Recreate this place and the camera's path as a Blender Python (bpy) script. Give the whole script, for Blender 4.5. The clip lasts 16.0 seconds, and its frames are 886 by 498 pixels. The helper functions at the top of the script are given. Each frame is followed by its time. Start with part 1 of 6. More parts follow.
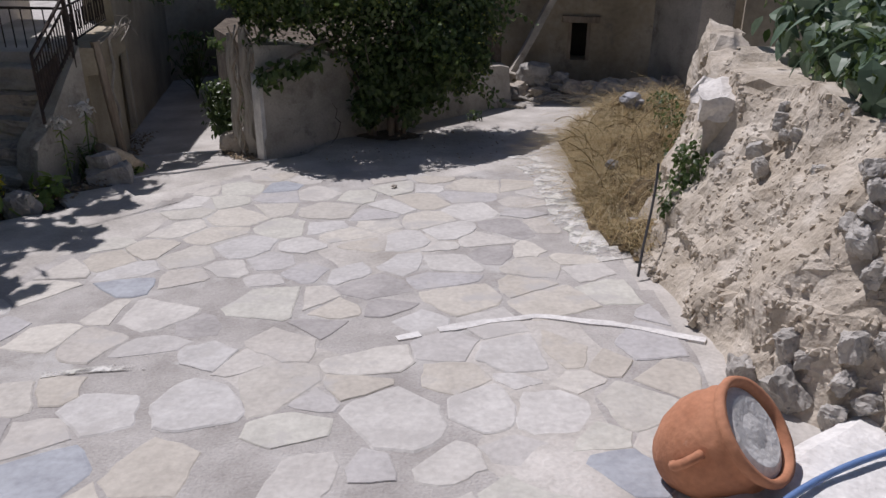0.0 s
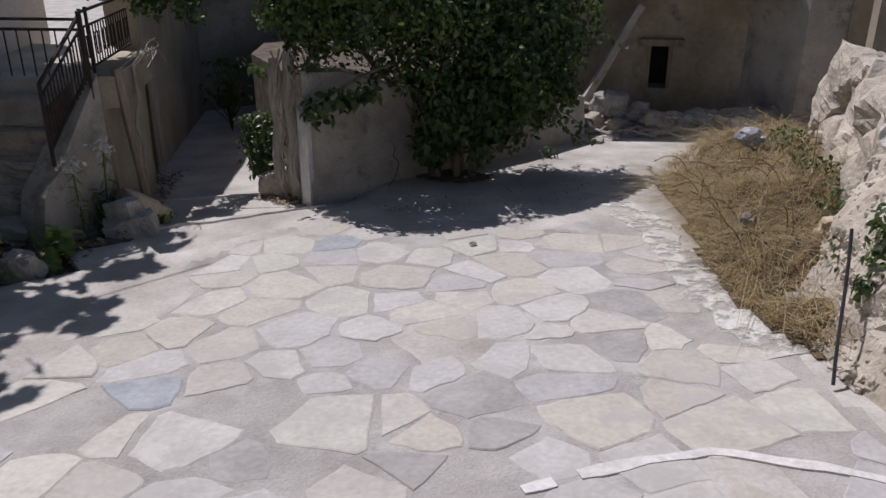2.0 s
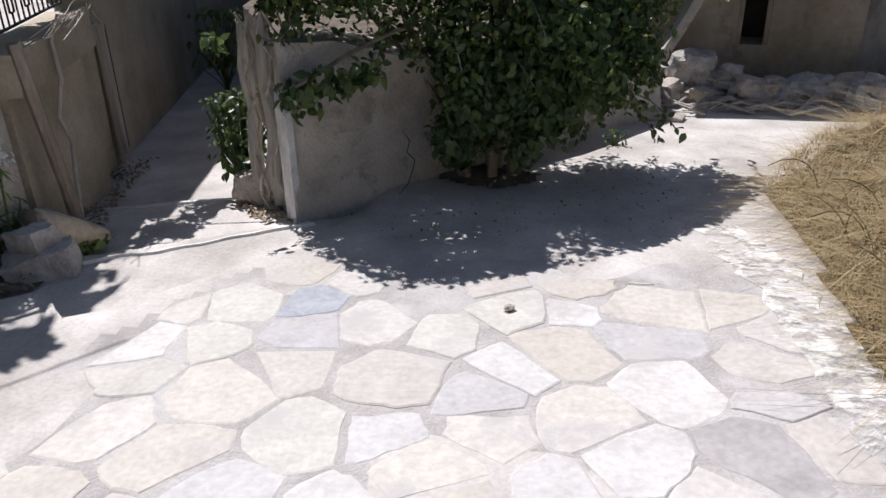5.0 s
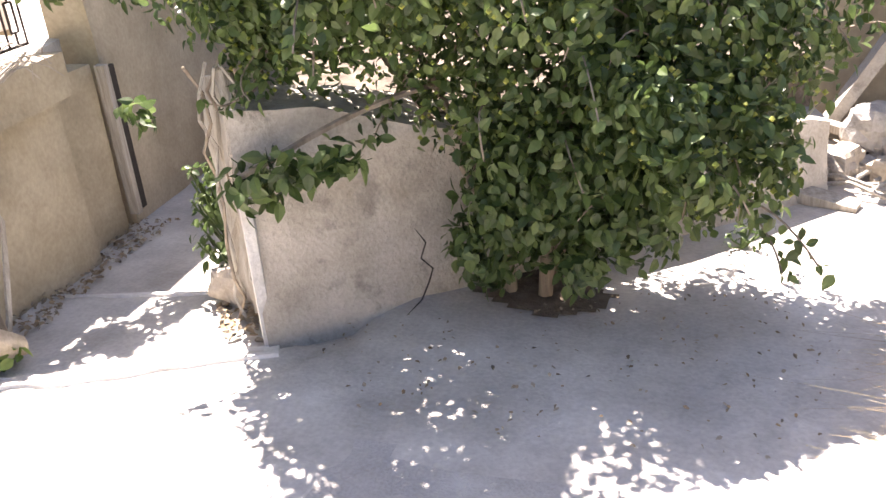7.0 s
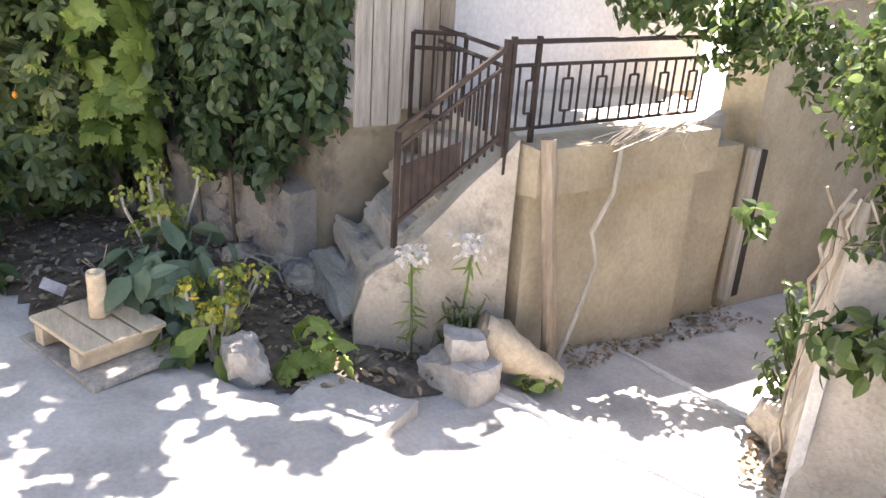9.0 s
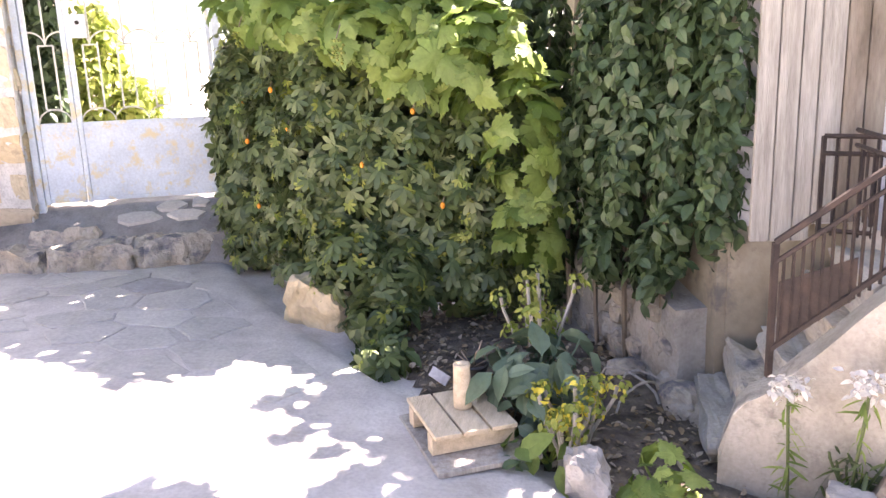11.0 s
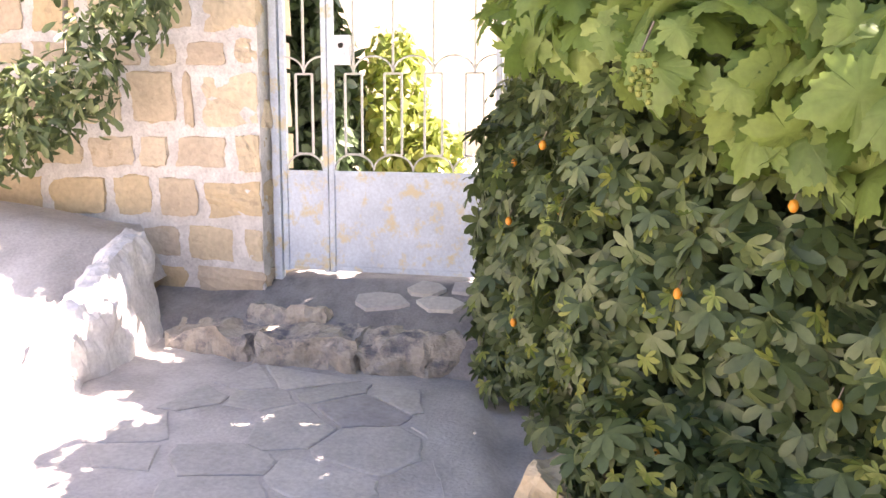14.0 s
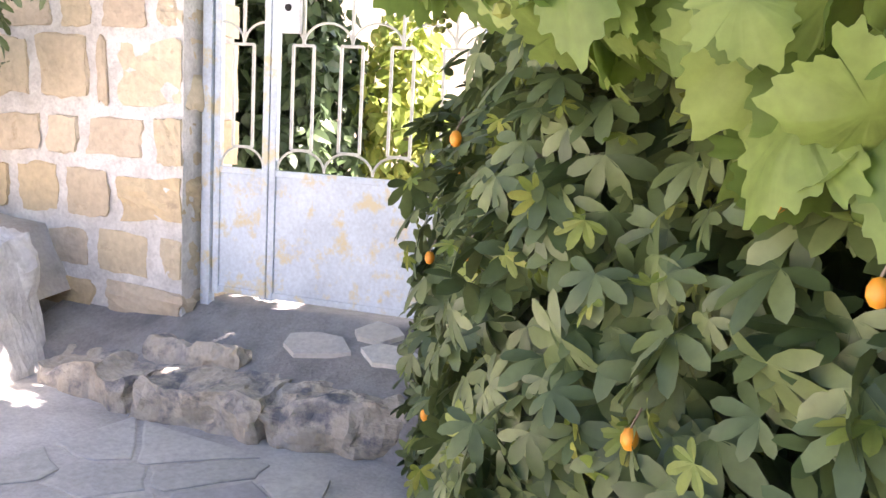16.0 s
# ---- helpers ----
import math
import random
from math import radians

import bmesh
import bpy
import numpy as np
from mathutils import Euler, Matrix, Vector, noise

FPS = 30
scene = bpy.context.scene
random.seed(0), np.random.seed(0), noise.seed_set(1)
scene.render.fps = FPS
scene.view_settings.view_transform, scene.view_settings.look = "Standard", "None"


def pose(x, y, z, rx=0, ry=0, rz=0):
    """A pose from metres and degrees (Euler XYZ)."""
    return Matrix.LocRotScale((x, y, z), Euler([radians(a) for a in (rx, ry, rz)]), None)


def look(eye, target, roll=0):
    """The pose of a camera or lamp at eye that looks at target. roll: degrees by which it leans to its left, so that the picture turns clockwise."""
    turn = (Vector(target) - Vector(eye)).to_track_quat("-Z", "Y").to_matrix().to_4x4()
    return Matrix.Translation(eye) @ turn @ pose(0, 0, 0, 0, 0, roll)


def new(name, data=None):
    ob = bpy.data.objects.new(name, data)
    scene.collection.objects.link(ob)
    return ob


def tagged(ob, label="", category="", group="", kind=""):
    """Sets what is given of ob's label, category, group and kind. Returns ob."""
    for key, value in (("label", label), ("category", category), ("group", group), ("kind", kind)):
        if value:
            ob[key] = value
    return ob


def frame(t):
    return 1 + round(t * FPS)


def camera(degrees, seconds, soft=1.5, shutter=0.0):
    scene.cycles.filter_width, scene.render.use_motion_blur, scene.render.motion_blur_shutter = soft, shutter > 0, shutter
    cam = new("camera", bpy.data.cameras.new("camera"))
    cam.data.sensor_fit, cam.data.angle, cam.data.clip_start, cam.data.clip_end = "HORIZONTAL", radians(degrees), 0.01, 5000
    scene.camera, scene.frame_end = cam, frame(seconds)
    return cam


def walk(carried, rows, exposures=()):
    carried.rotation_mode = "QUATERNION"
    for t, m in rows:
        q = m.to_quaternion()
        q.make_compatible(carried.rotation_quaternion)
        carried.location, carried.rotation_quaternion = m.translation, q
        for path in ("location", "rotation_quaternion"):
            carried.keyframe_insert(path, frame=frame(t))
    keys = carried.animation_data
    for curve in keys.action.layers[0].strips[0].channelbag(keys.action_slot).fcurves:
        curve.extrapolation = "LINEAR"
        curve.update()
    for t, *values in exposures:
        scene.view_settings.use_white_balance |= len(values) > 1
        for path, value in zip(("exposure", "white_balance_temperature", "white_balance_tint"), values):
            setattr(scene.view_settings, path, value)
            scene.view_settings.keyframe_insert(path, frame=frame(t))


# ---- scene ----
cam = camera(58.0, 16.0)
# seconds, eye x y z, heading to the left, pitch, lean to the left (degrees)
ROWS = [
    (0, -0.001, 0.001, 1.600, 0.04, -24.26, 0.52),
    (0.5, -0.134, 0.263, 1.592, 3.14, -23.97, 0.47),
    (1, -0.262, 0.476, 1.550, 3.03, -24.96, -1.06),
    (1.5, -0.343, 0.759, 1.472, 2.96, -22.44, -0.23),
    (2, -0.370, 1.034, 1.419, 2.04, -22.48, 0.03),
    (2.5, -0.407, 1.274, 1.389, 4.86, -22.84, 0.88),
    (3, -0.417, 1.530, 1.374, 5.92, -21.83, 0.59),
    (3.5, -0.448, 1.834, 1.334, 2.10, -24.87, 2.73),
    (3.7, -0.447, 1.908, 1.345, 2.98, -25.20, 2.09),
    (5.8, -0.167, 3.231, 1.272, 6.39, -28.63, -3.29),
    (6, -0.109, 3.404, 1.257, 6.87, -28.84, -4.27),
    (6.5, 0.073, 3.760, 1.242, 11.33, -28.29, -6.05),
    (7, 0.103, 4.098, 1.228, 19.88, -26.28, -3.64),
    (7.5, 0.022, 4.351, 1.241, 25.85, -26.43, -0.67),
    (8, -0.061, 4.261, 1.300, 37.67, -22.37, -0.19),
    (8.5, -0.078, 4.383, 1.264, 53.88, -22.83, 2.36),
    (9, -0.020, 4.365, 1.283, 64.43, -21.87, 3.82),
    (9.2, -0.033, 4.369, 1.281, 67.90, -21.53, 3.43),
    (11.5, -0.094, 4.939, 1.143, 106.58, -11.90, -2.04),
    (12, -0.357, 5.015, 1.109, 112.43, -11.81, -1.10),
    (12.5, -0.660, 4.885, 1.076, 115.10, -10.68, -0.19),
    (13, -1.158, 4.653, 1.116, 116.20, -10.98, -0.83),
    (13.5, -1.646, 4.497, 1.135, 119.85, -8.56, -0.99),
    (14, -2.138, 4.378, 1.147, 124.38, -9.31, 0.32),
    (14.5, -2.586, 4.287, 1.139, 125.45, -6.53, 0.27),
    (15, -2.879, 4.316, 1.119, 124.03, -9.29, 1.32),
    (15.5, -3.200, 4.187, 1.097, 128.97, -7.97, 4.08),
    (16, -3.441, 4.152, 1.074, 130.74, -8.66, 3.32),]
walk(cam, [(t, pose(x, y, z, 0, 0, yaw) @ pose(0, 0, 0, 90 + pitch) @ pose(0, 0, 0, 0, 0, lean)) for t, x, y, z, yaw, pitch, lean in ROWS],
     exposures=[(0.0, -0.25, 6200, 19), (1.5, -0.32, 6200, 19), (3.5, 0.1, 6250, 18), (6.2, 0.55, 6100, 17), (6.5, 0.95, 6450, 20), (6.9, 2.7, 7100, 22), (9.2, 2.95, 7050, 19), (11.3, 3.42, 7200, 31), (13.5, 3.17, 7450, 32), (16.0, 3.32, 6950, 27)])

# ---- light ----
SUN = Vector((-0.38, 0.52, 1.0)).normalized()
world = bpy.data.worlds.new("world")
scene.world = world
world.use_nodes = True
wn = world.node_tree
sky = wn.nodes.new("ShaderNodeTexSky")
sky.sky_type, sky.sun_disc = "NISHITA", False
sky.sun_elevation = math.asin(SUN.z)
sky.sun_rotation = math.atan2(SUN.x, SUN.y)
wn.links.new(sky.outputs[0], wn.nodes["Background"].inputs[0])
wn.nodes["Background"].inputs[1].default_value = 0.055
sun = new("sun", bpy.data.lights.new("sun", "SUN"))
sun.data.energy, sun.data.angle, sun.data.color = 4.4, radians(0.55), (1.0, 0.975, 0.93)
sun.matrix_world = look((0, 0, 12), Vector((0, 0, 12)) - SUN)

# ---- materials ----
def material(name, colors, scale=4.0, rough=0.85, bump=0.3, fine=60.0, metal=0.0, per="none", spots=None, translucent=0.0, detail=6.0, stretch=(1, 1, 1)):
    """A procedural surface: a ramp of colours over coarse noise (or per object / per island), fine grain, relief."""
    m = bpy.data.materials.new(name)
    m.use_nodes = True
    t = m.node_tree
    n, l = t.nodes, t.links
    b = n["Principled BSDF"]
    b.inputs["Metallic"].default_value = metal
    co = n.new("ShaderNodeTexCoord")
    mp = n.new("ShaderNodeMapping")
    mp.inputs["Scale"].default_value = stretch
    l.new(co.outputs["Object"], mp.inputs["Vector"])
    big = n.new("ShaderNodeTexNoise")
    big.inputs["Scale"].default_value, big.inputs["Detail"].default_value, big.inputs["Roughness"].default_value = scale, detail, 0.6
    l.new(mp.outputs[0], big.inputs["Vector"])
    small = n.new("ShaderNodeTexNoise")
    small.inputs["Scale"].default_value, small.inputs["Detail"].default_value = fine, 4.0
    l.new(mp.outputs[0], small.inputs["Vector"])
    ramp = n.new("ShaderNodeValToRGB")
    e = ramp.color_ramp.elements
    while len(e) < len(colors):
        e.new(0.5)
    for i, c in enumerate(colors):
        lo, hi = (0.3, 0.7) if per == "none" else (0.05, 0.95)
        e[i].position, e[i].color = lo + (hi - lo) * i / max(1, len(colors) - 1), (*c, 1)
    if per == "none":
        l.new(big.outputs["Fac"], ramp.inputs[0])
    elif per == "object":
        oi = n.new("ShaderNodeObjectInfo")
        l.new(oi.outputs["Random"], ramp.inputs[0])
    else:
        gi = n.new("ShaderNodeNewGeometry")
        l.new(gi.outputs["Random Per Island"], ramp.inputs[0])
    # coarse and fine variation on top of the base colour
    mul = n.new("ShaderNodeMix")
    mul.data_type, mul.blend_type = "RGBA", "MULTIPLY"
    mul.inputs["Factor"].default_value = 0.75
    r2 = n.new("ShaderNodeValToRGB")
    r2.color_ramp.elements[0].position, r2.color_ramp.elements[0].color = 0.28, (0.62, 0.6, 0.58, 1)
    r2.color_ramp.elements[1].position, r2.color_ramp.elements[1].color = 0.66, (1.08, 1.07, 1.05, 1)
    addn = n.new("ShaderNodeMath")
    addn.operation = "ADD"
    half = n.new("ShaderNodeMath")
    half.operation = "MULTIPLY"
    half.inputs[1].default_value = 0.5
    l.new(big.outputs["Fac"], addn.inputs[0])
    l.new(small.outputs["Fac"], addn.inputs[1])
    l.new(addn.outputs[0], half.inputs[0])
    l.new(half.outputs[0], r2.inputs[0])
    l.new(ramp.outputs[0], mul.inputs[6])
    l.new(r2.outputs[0], mul.inputs[7])
    color = mul.outputs[2]
    if spots:
        vo = n.new("ShaderNodeTexNoise")
        vo.inputs["Scale"].default_value, vo.inputs["Detail"].default_value, vo.inputs["Roughness"].default_value = spots[1], 8.0, 0.7
        l.new(mp.outputs[0], vo.inputs["Vector"])
        sr = n.new("ShaderNodeValToRGB")
        sr.color_ramp.elements[0].position, sr.color_ramp.elements[1].position = spots[2], spots[2] + 0.1
        l.new(vo.outputs["Fac"], sr.inputs[0])
        mx = n.new("ShaderNodeMix")
        mx.data_type = "RGBA"
        l.new(sr.outputs[0], mx.inputs["Factor"])
        l.new(color, mx.inputs[6])
        mx.inputs[7].default_value = (*spots[0], 1)
        color = mx.outputs[2]
    l.new(color, b.inputs["Base Color"])
    b.inputs["Roughness"].default_value = rough
    if bump:
        bp = n.new("ShaderNodeBump")
        bp.inputs["Strength"].default_value, bp.inputs["Distance"].default_value = bump, 0.02
        l.new(half.outputs[0], bp.inputs["Height"])
        l.new(bp.outputs[0], b.inputs["Normal"])
    if translucent:
        tr = n.new("ShaderNodeBsdfTranslucent")
        l.new(color, tr.inputs["Color"])
        ms = n.new("ShaderNodeMixShader")
        ms.inputs[0].default_value = translucent
        l.new(b.outputs[0], ms.inputs[1])
        l.new(tr.outputs[0], ms.inputs[2])
        l.new(ms.outputs[0], n["Material Output"].inputs["Surface"])
    return m

CONCRETE = material("concrete", [(0.425, 0.4, 0.365), (0.515, 0.49, 0.455), (0.6, 0.575, 0.54)], 2.6, 0.9, 0.4, 55, spots=((0.31, 0.295, 0.275), 4.2, 0.65))
MORTAR = material("mortar", [(0.37, 0.35, 0.33), (0.43, 0.41, 0.39), (0.48, 0.46, 0.44)], 4.0, 0.95, 0.6, 90, spots=((0.49, 0.475, 0.45), 2.4, 0.55))
FLAG = material("flagstone", [(0.5, 0.465, 0.41), (0.57, 0.54, 0.485), (0.46, 0.45, 0.455), (0.61, 0.58, 0.52), (0.52, 0.51, 0.5), (0.6, 0.585, 0.56), (0.49, 0.46, 0.42), (0.55, 0.54, 0.49)], 7.0, 0.8, 0.35, 40, per="object", spots=((0.44, 0.42, 0.395), 3.0, 0.54))
FLAG_SOFT = material("worn_grey_flagstone", [(0.46, 0.445, 0.405), (0.51, 0.49, 0.455), (0.55, 0.53, 0.485)], 5.0, 0.85, 0.35, 40, per="object", spots=((0.34, 0.33, 0.31), 6.0, 0.6))
FLAG_DARK = material("grey_flagstone", [(0.36, 0.345, 0.335), (0.42, 0.4, 0.39)], 6.0, 0.8, 0.3, 40)
FLAG_BLUE = material("blue_flagstone", [(0.34, 0.36, 0.4), (0.4, 0.425, 0.46)], 6.0, 0.75, 0.3, 40)
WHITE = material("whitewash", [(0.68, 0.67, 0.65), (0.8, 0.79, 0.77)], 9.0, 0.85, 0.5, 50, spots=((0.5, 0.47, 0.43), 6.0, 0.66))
HOUSE = material("house_paint", [(0.72, 0.71, 0.73), (0.78, 0.77, 0.79)], 2.0, 0.9, 0.15, 40)
STUCCO = material("stucco", [(0.35, 0.3, 0.215), (0.42, 0.365, 0.27), (0.485, 0.43, 0.33)], 1.7, 0.92, 0.4, 45, spots=((0.3, 0.245, 0.175), 2.2, 0.62))
CORNER = material("worn_render", [(0.36, 0.33, 0.28), (0.45, 0.42, 0.37), (0.5, 0.47, 0.42)], 3.5, 0.92, 0.6, 60, spots=((0.25, 0.23, 0.2), 5.0, 0.55))
SOIL = material("soil", [(0.07, 0.055, 0.042), (0.13, 0.105, 0.08), (0.2, 0.165, 0.13)], 9.0, 1.0, 0.9, 70)
RUBBLE = material("rubble_earth", [(0.43, 0.37, 0.29), (0.54, 0.48, 0.4), (0.62, 0.57, 0.5)], 5.0, 0.95, 1.0, 42, spots=((0.25, 0.21, 0.165), 14.0, 0.6))
ROCK = material("grey_rock", [(0.33, 0.315, 0.29), (0.44, 0.42, 0.39), (0.52, 0.5, 0.47)], 7.0, 0.9, 0.8, 50, spots=((0.2, 0.19, 0.18), 12.0, 0.62))
STEPROCK = material("step_rock", [(0.4, 0.345, 0.27), (0.5, 0.44, 0.36), (0.33, 0.31, 0.29)], 6.0, 0.9, 0.9, 45, spots=((0.16, 0.155, 0.16), 4.0, 0.52))
LIMEWASH = material("spilt_limewash", [(0.62, 0.61, 0.57), (0.72, 0.71, 0.68), (0.57, 0.57, 0.51)], 5.0, 0.85, 0.3, 45, spots=((0.5, 0.49, 0.42), 4.5, 0.58))
PLATFORM = material("dark_cement", [(0.2, 0.19, 0.185), (0.28, 0.265, 0.255), (0.33, 0.315, 0.3)], 4.0, 0.92, 0.5, 60, spots=((0.15, 0.145, 0.145), 6.0, 0.6))
BLOCK = material("ochre_block", [(0.61, 0.48, 0.3), (0.68, 0.57, 0.39), (0.53, 0.43, 0.32), (0.72, 0.62, 0.46), (0.64, 0.53, 0.36)], 6.0, 0.88, 0.8, 30, per="object", spots=((0.42, 0.32, 0.21), 7.0, 0.6))
JOINT = material("lime_joint", [(0.65, 0.62, 0.58), (0.75, 0.725, 0.69)], 9.0, 0.95, 0.8, 60)
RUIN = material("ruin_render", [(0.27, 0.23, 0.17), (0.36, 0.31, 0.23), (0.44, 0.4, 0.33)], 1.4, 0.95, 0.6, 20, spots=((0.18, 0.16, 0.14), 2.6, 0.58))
DRYGRASS = material("dry_grass", [(0.38, 0.27, 0.12), (0.5, 0.39, 0.21), (0.2, 0.14, 0.07), (0.32, 0.26, 0.12), (0.58, 0.5, 0.33)], 6.0, 0.9, 0.0, 50, per="island", translucent=0.2)
# straw colours darkened to paint the shaded gaps between the stalks
STRAW = material("straw_gap_shade", [(0.05, 0.038, 0.022), (0.15, 0.11, 0.06), (0.24, 0.175, 0.09)], 14.0, 1.0, 1.0, 80)
LEAF = material("shrub_leaf", [(0.045, 0.08, 0.024), (0.07, 0.115, 0.032), (0.1, 0.155, 0.045), (0.155, 0.215, 0.075)], 8.0, 0.42, 0.0, 50, per="island", translucent=0.38)
VINE = material("passion_vine_leaf", [(0.07, 0.108, 0.04), (0.098, 0.142, 0.05), (0.135, 0.182, 0.065), (0.175, 0.222, 0.085)], 8.0, 0.42, 0.0, 50, per="island", translucent=0.25)
GRAPE = material("grape_leaf", [(0.14, 0.225, 0.05), (0.2, 0.3, 0.07), (0.27, 0.37, 0.09), (0.35, 0.45, 0.13)], 8.0, 0.5, 0.0, 50, per="island", translucent=0.45)
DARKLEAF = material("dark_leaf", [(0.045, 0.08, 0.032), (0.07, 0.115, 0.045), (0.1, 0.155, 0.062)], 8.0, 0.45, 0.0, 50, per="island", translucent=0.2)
BLUELEAF = material("cabbage_leaf", [(0.1, 0.16, 0.1), (0.14, 0.21, 0.14), (0.18, 0.25, 0.17)], 8.0, 0.5, 0.0, 50, per="island", translucent=0.2)
LIMELEAF = material("lime_leaf", [(0.2, 0.28, 0.05), (0.3, 0.36, 0.08), (0.4, 0.42, 0.1)], 8.0, 0.5, 0.0, 50, per="island", translucent=0.4)
YELLOW = material("yellow_flower", [(0.7, 0.58, 0.05), (0.78, 0.68, 0.12)], 8.0, 0.6, 0.0, 50, per="island", translucent=0.3)
PETAL = material("white_petal", [(0.78, 0.77, 0.72), (0.84, 0.83, 0.8)], 8.0, 0.6, 0.0, 50, per="island", translucent=0.3)
FRUIT = material("orange_fruit", [(0.75, 0.25, 0.02), (0.82, 0.36, 0.03)], 8.0, 0.45, 0.05, 50)
BARK = material("bark", [(0.16, 0.125, 0.09), (0.27, 0.22, 0.17), (0.35, 0.3, 0.24)], 9.0, 0.95, 0.9, 50, stretch=(1, 1, 0.25))
GREYWOOD = material("weathered_wood", [(0.33, 0.3, 0.26), (0.43, 0.4, 0.35), (0.5, 0.47, 0.42)], 6.0, 0.9, 0.5, 45, stretch=(6, 6, 0.5))
PALEWOOD = material("pale_wood", [(0.6, 0.49, 0.34), (0.7, 0.59, 0.44)], 8.0, 0.8, 0.4, 50, stretch=(1, 4, 4))
RUST = material("rusty_iron", [(0.036, 0.029, 0.027), (0.055, 0.041, 0.036), (0.085, 0.058, 0.047)], 10.0, 0.8, 0.4, 70, metal=0.3)
GATEPAINT = material("pale_blue_gate_paint", [(0.54, 0.62, 0.7), (0.62, 0.69, 0.76)], 3.0, 0.5, 0.12, 60, spots=((0.6, 0.52, 0.33), 8.0, 0.525))
LOCKPAINT = material("white_lock_paint", [(0.76, 0.77, 0.78), (0.82, 0.82, 0.82)], 9.0, 0.45, 0.08, 60)
IRONPAINT = material("cream_iron_paint", [(0.55, 0.54, 0.47), (0.64, 0.63, 0.56)], 9.0, 0.6, 0.15, 60)
CLAY = material("terracotta", [(0.45, 0.19, 0.1), (0.54, 0.26, 0.15)], 5.0, 0.85, 0.3, 50, spots=((0.56, 0.4, 0.3), 7.0, 0.68))
BLACKPOT = material("black_plastic", [(0.03, 0.03, 0.035), (0.05, 0.05, 0.055)], 9.0, 0.45, 0.1, 50)
BLUEHOSE = material("blue_hose", [(0.11, 0.2, 0.42), (0.15, 0.25, 0.48)], 9.0, 0.45, 0.05, 50)
PLASTIC = material("grey_plastic_bag", [(0.24, 0.25, 0.28), (0.42, 0.43, 0.46)], 14.0, 0.4, 0.6, 40)
DARK = material("dark_interior", [(0.03, 0.026, 0.022), (0.05, 0.042, 0.035)], 4.0, 0.95, 0.2, 40)
LITTER = material("dry_leaf_litter", [(0.2, 0.14, 0.08), (0.32, 0.24, 0.15), (0.42, 0.36, 0.28), (0.13, 0.1, 0.07)], 8.0, 0.95, 0.0, 50, per="island")
WIRE = material("rusty_wire", [(0.3, 0.26, 0.22), (0.4, 0.36, 0.3)], 9.0, 0.7, 0.0, 50)

def worn_film(m, scale, edge):
    """Let the ground show through where a thin coat has worn away."""
    t = m.node_tree
    nz = t.nodes.new("ShaderNodeTexNoise")
    nz.inputs["Scale"].default_value, nz.inputs["Detail"].default_value, nz.inputs["Roughness"].default_value = scale, 8.0, 0.65
    co = t.nodes.new("ShaderNodeTexCoord")
    t.links.new(co.outputs["Object"], nz.inputs["Vector"])
    r = t.nodes.new("ShaderNodeValToRGB")
    r.color_ramp.elements[0].position, r.color_ramp.elements[1].position = edge, edge + 0.12
    t.links.new(nz.outputs["Fac"], r.inputs[0])
    t.links.new(r.outputs[0], t.nodes["Principled BSDF"].inputs["Alpha"])
worn_film(LIMEWASH, 7.0, 0.42)

# ---- mesh helpers ----
def mesh_data(name, verts, faces, mat, smooth=False):
    me = bpy.data.meshes.new(name)
    me.from_pydata([tuple(v) for v in verts], [], faces)
    me.materials.append(mat)
    if smooth:
        me.polygons.foreach_set("use_smooth", [True] * len(me.polygons))
    me.update()
    return me

def place(ob, parent):
    ob.parent = parent
    if parent is not None:
        ob.matrix_parent_inverse = Matrix.Translation(-parent.location) if parent.type == "EMPTY" else Matrix()
    return ob

def piece(name, vf, mat, parent=None, label="", smooth=False):
    """One mesh object from (verts, faces) in world coordinates, under parent if given."""
    ob = new(name, mesh_data(name, vf[0], vf[1], mat, smooth))
    if parent is not None:
        place(ob, parent)
    if label:
        tagged(ob, label)
    return ob

def thing(name, at, label, category, group="", kind=""):
    ob = new(name)
    ob.empty_display_size = 0.1
    ob.location = at
    return tagged(ob, label, category, group, kind)

def from_bm(bm):
    v = [tuple(p.co) for p in bm.verts]
    bm.verts.index_update()
    f = [[p.index for p in q.verts] for q in bm.faces]
    bm.free()
    return v, f

def join(*vfs):
    V, F = [], []
    for v, f in vfs:
        k = len(V)
        V.extend(v)
        F.extend([[i + k for i in q] for q in f])
    return V, F

def moved(vf, m):
    return [tuple(m @ Vector(p)) for p in vf[0]], vf[1]

def block(size, m=None, bevel=0.008, rough=0.0, cuts=0, seed=0):
    """A box with rounded edges, roughened if asked, at the pose m of its centre."""
    bm = bmesh.new()
    bmesh.ops.create_cube(bm, size=1.0)
    for v in bm.verts:
        v.co = Vector((v.co.x * size[0], v.co.y * size[1], v.co.z * size[2]))
    if cuts:
        bmesh.ops.subdivide_edges(bm, edges=bm.edges[:], cuts=cuts, use_grid_fill=True)
    if bevel and not cuts:
        bmesh.ops.bevel(bm, geom=bm.edges[:], offset=bevel, segments=2, affect="EDGES", profile=0.5)
    if rough:
        off = Vector((seed * 3.1, seed * 1.7, seed * 2.3))
        for v in bm.verts:
            d = noise.noise_vector(v.co * 3.5 + off) * rough + noise.noise_vector(v.co * 11 + off) * rough * 0.4
            v.co += d
    vf = from_bm(bm)
    return moved(vf, m) if m is not None else vf

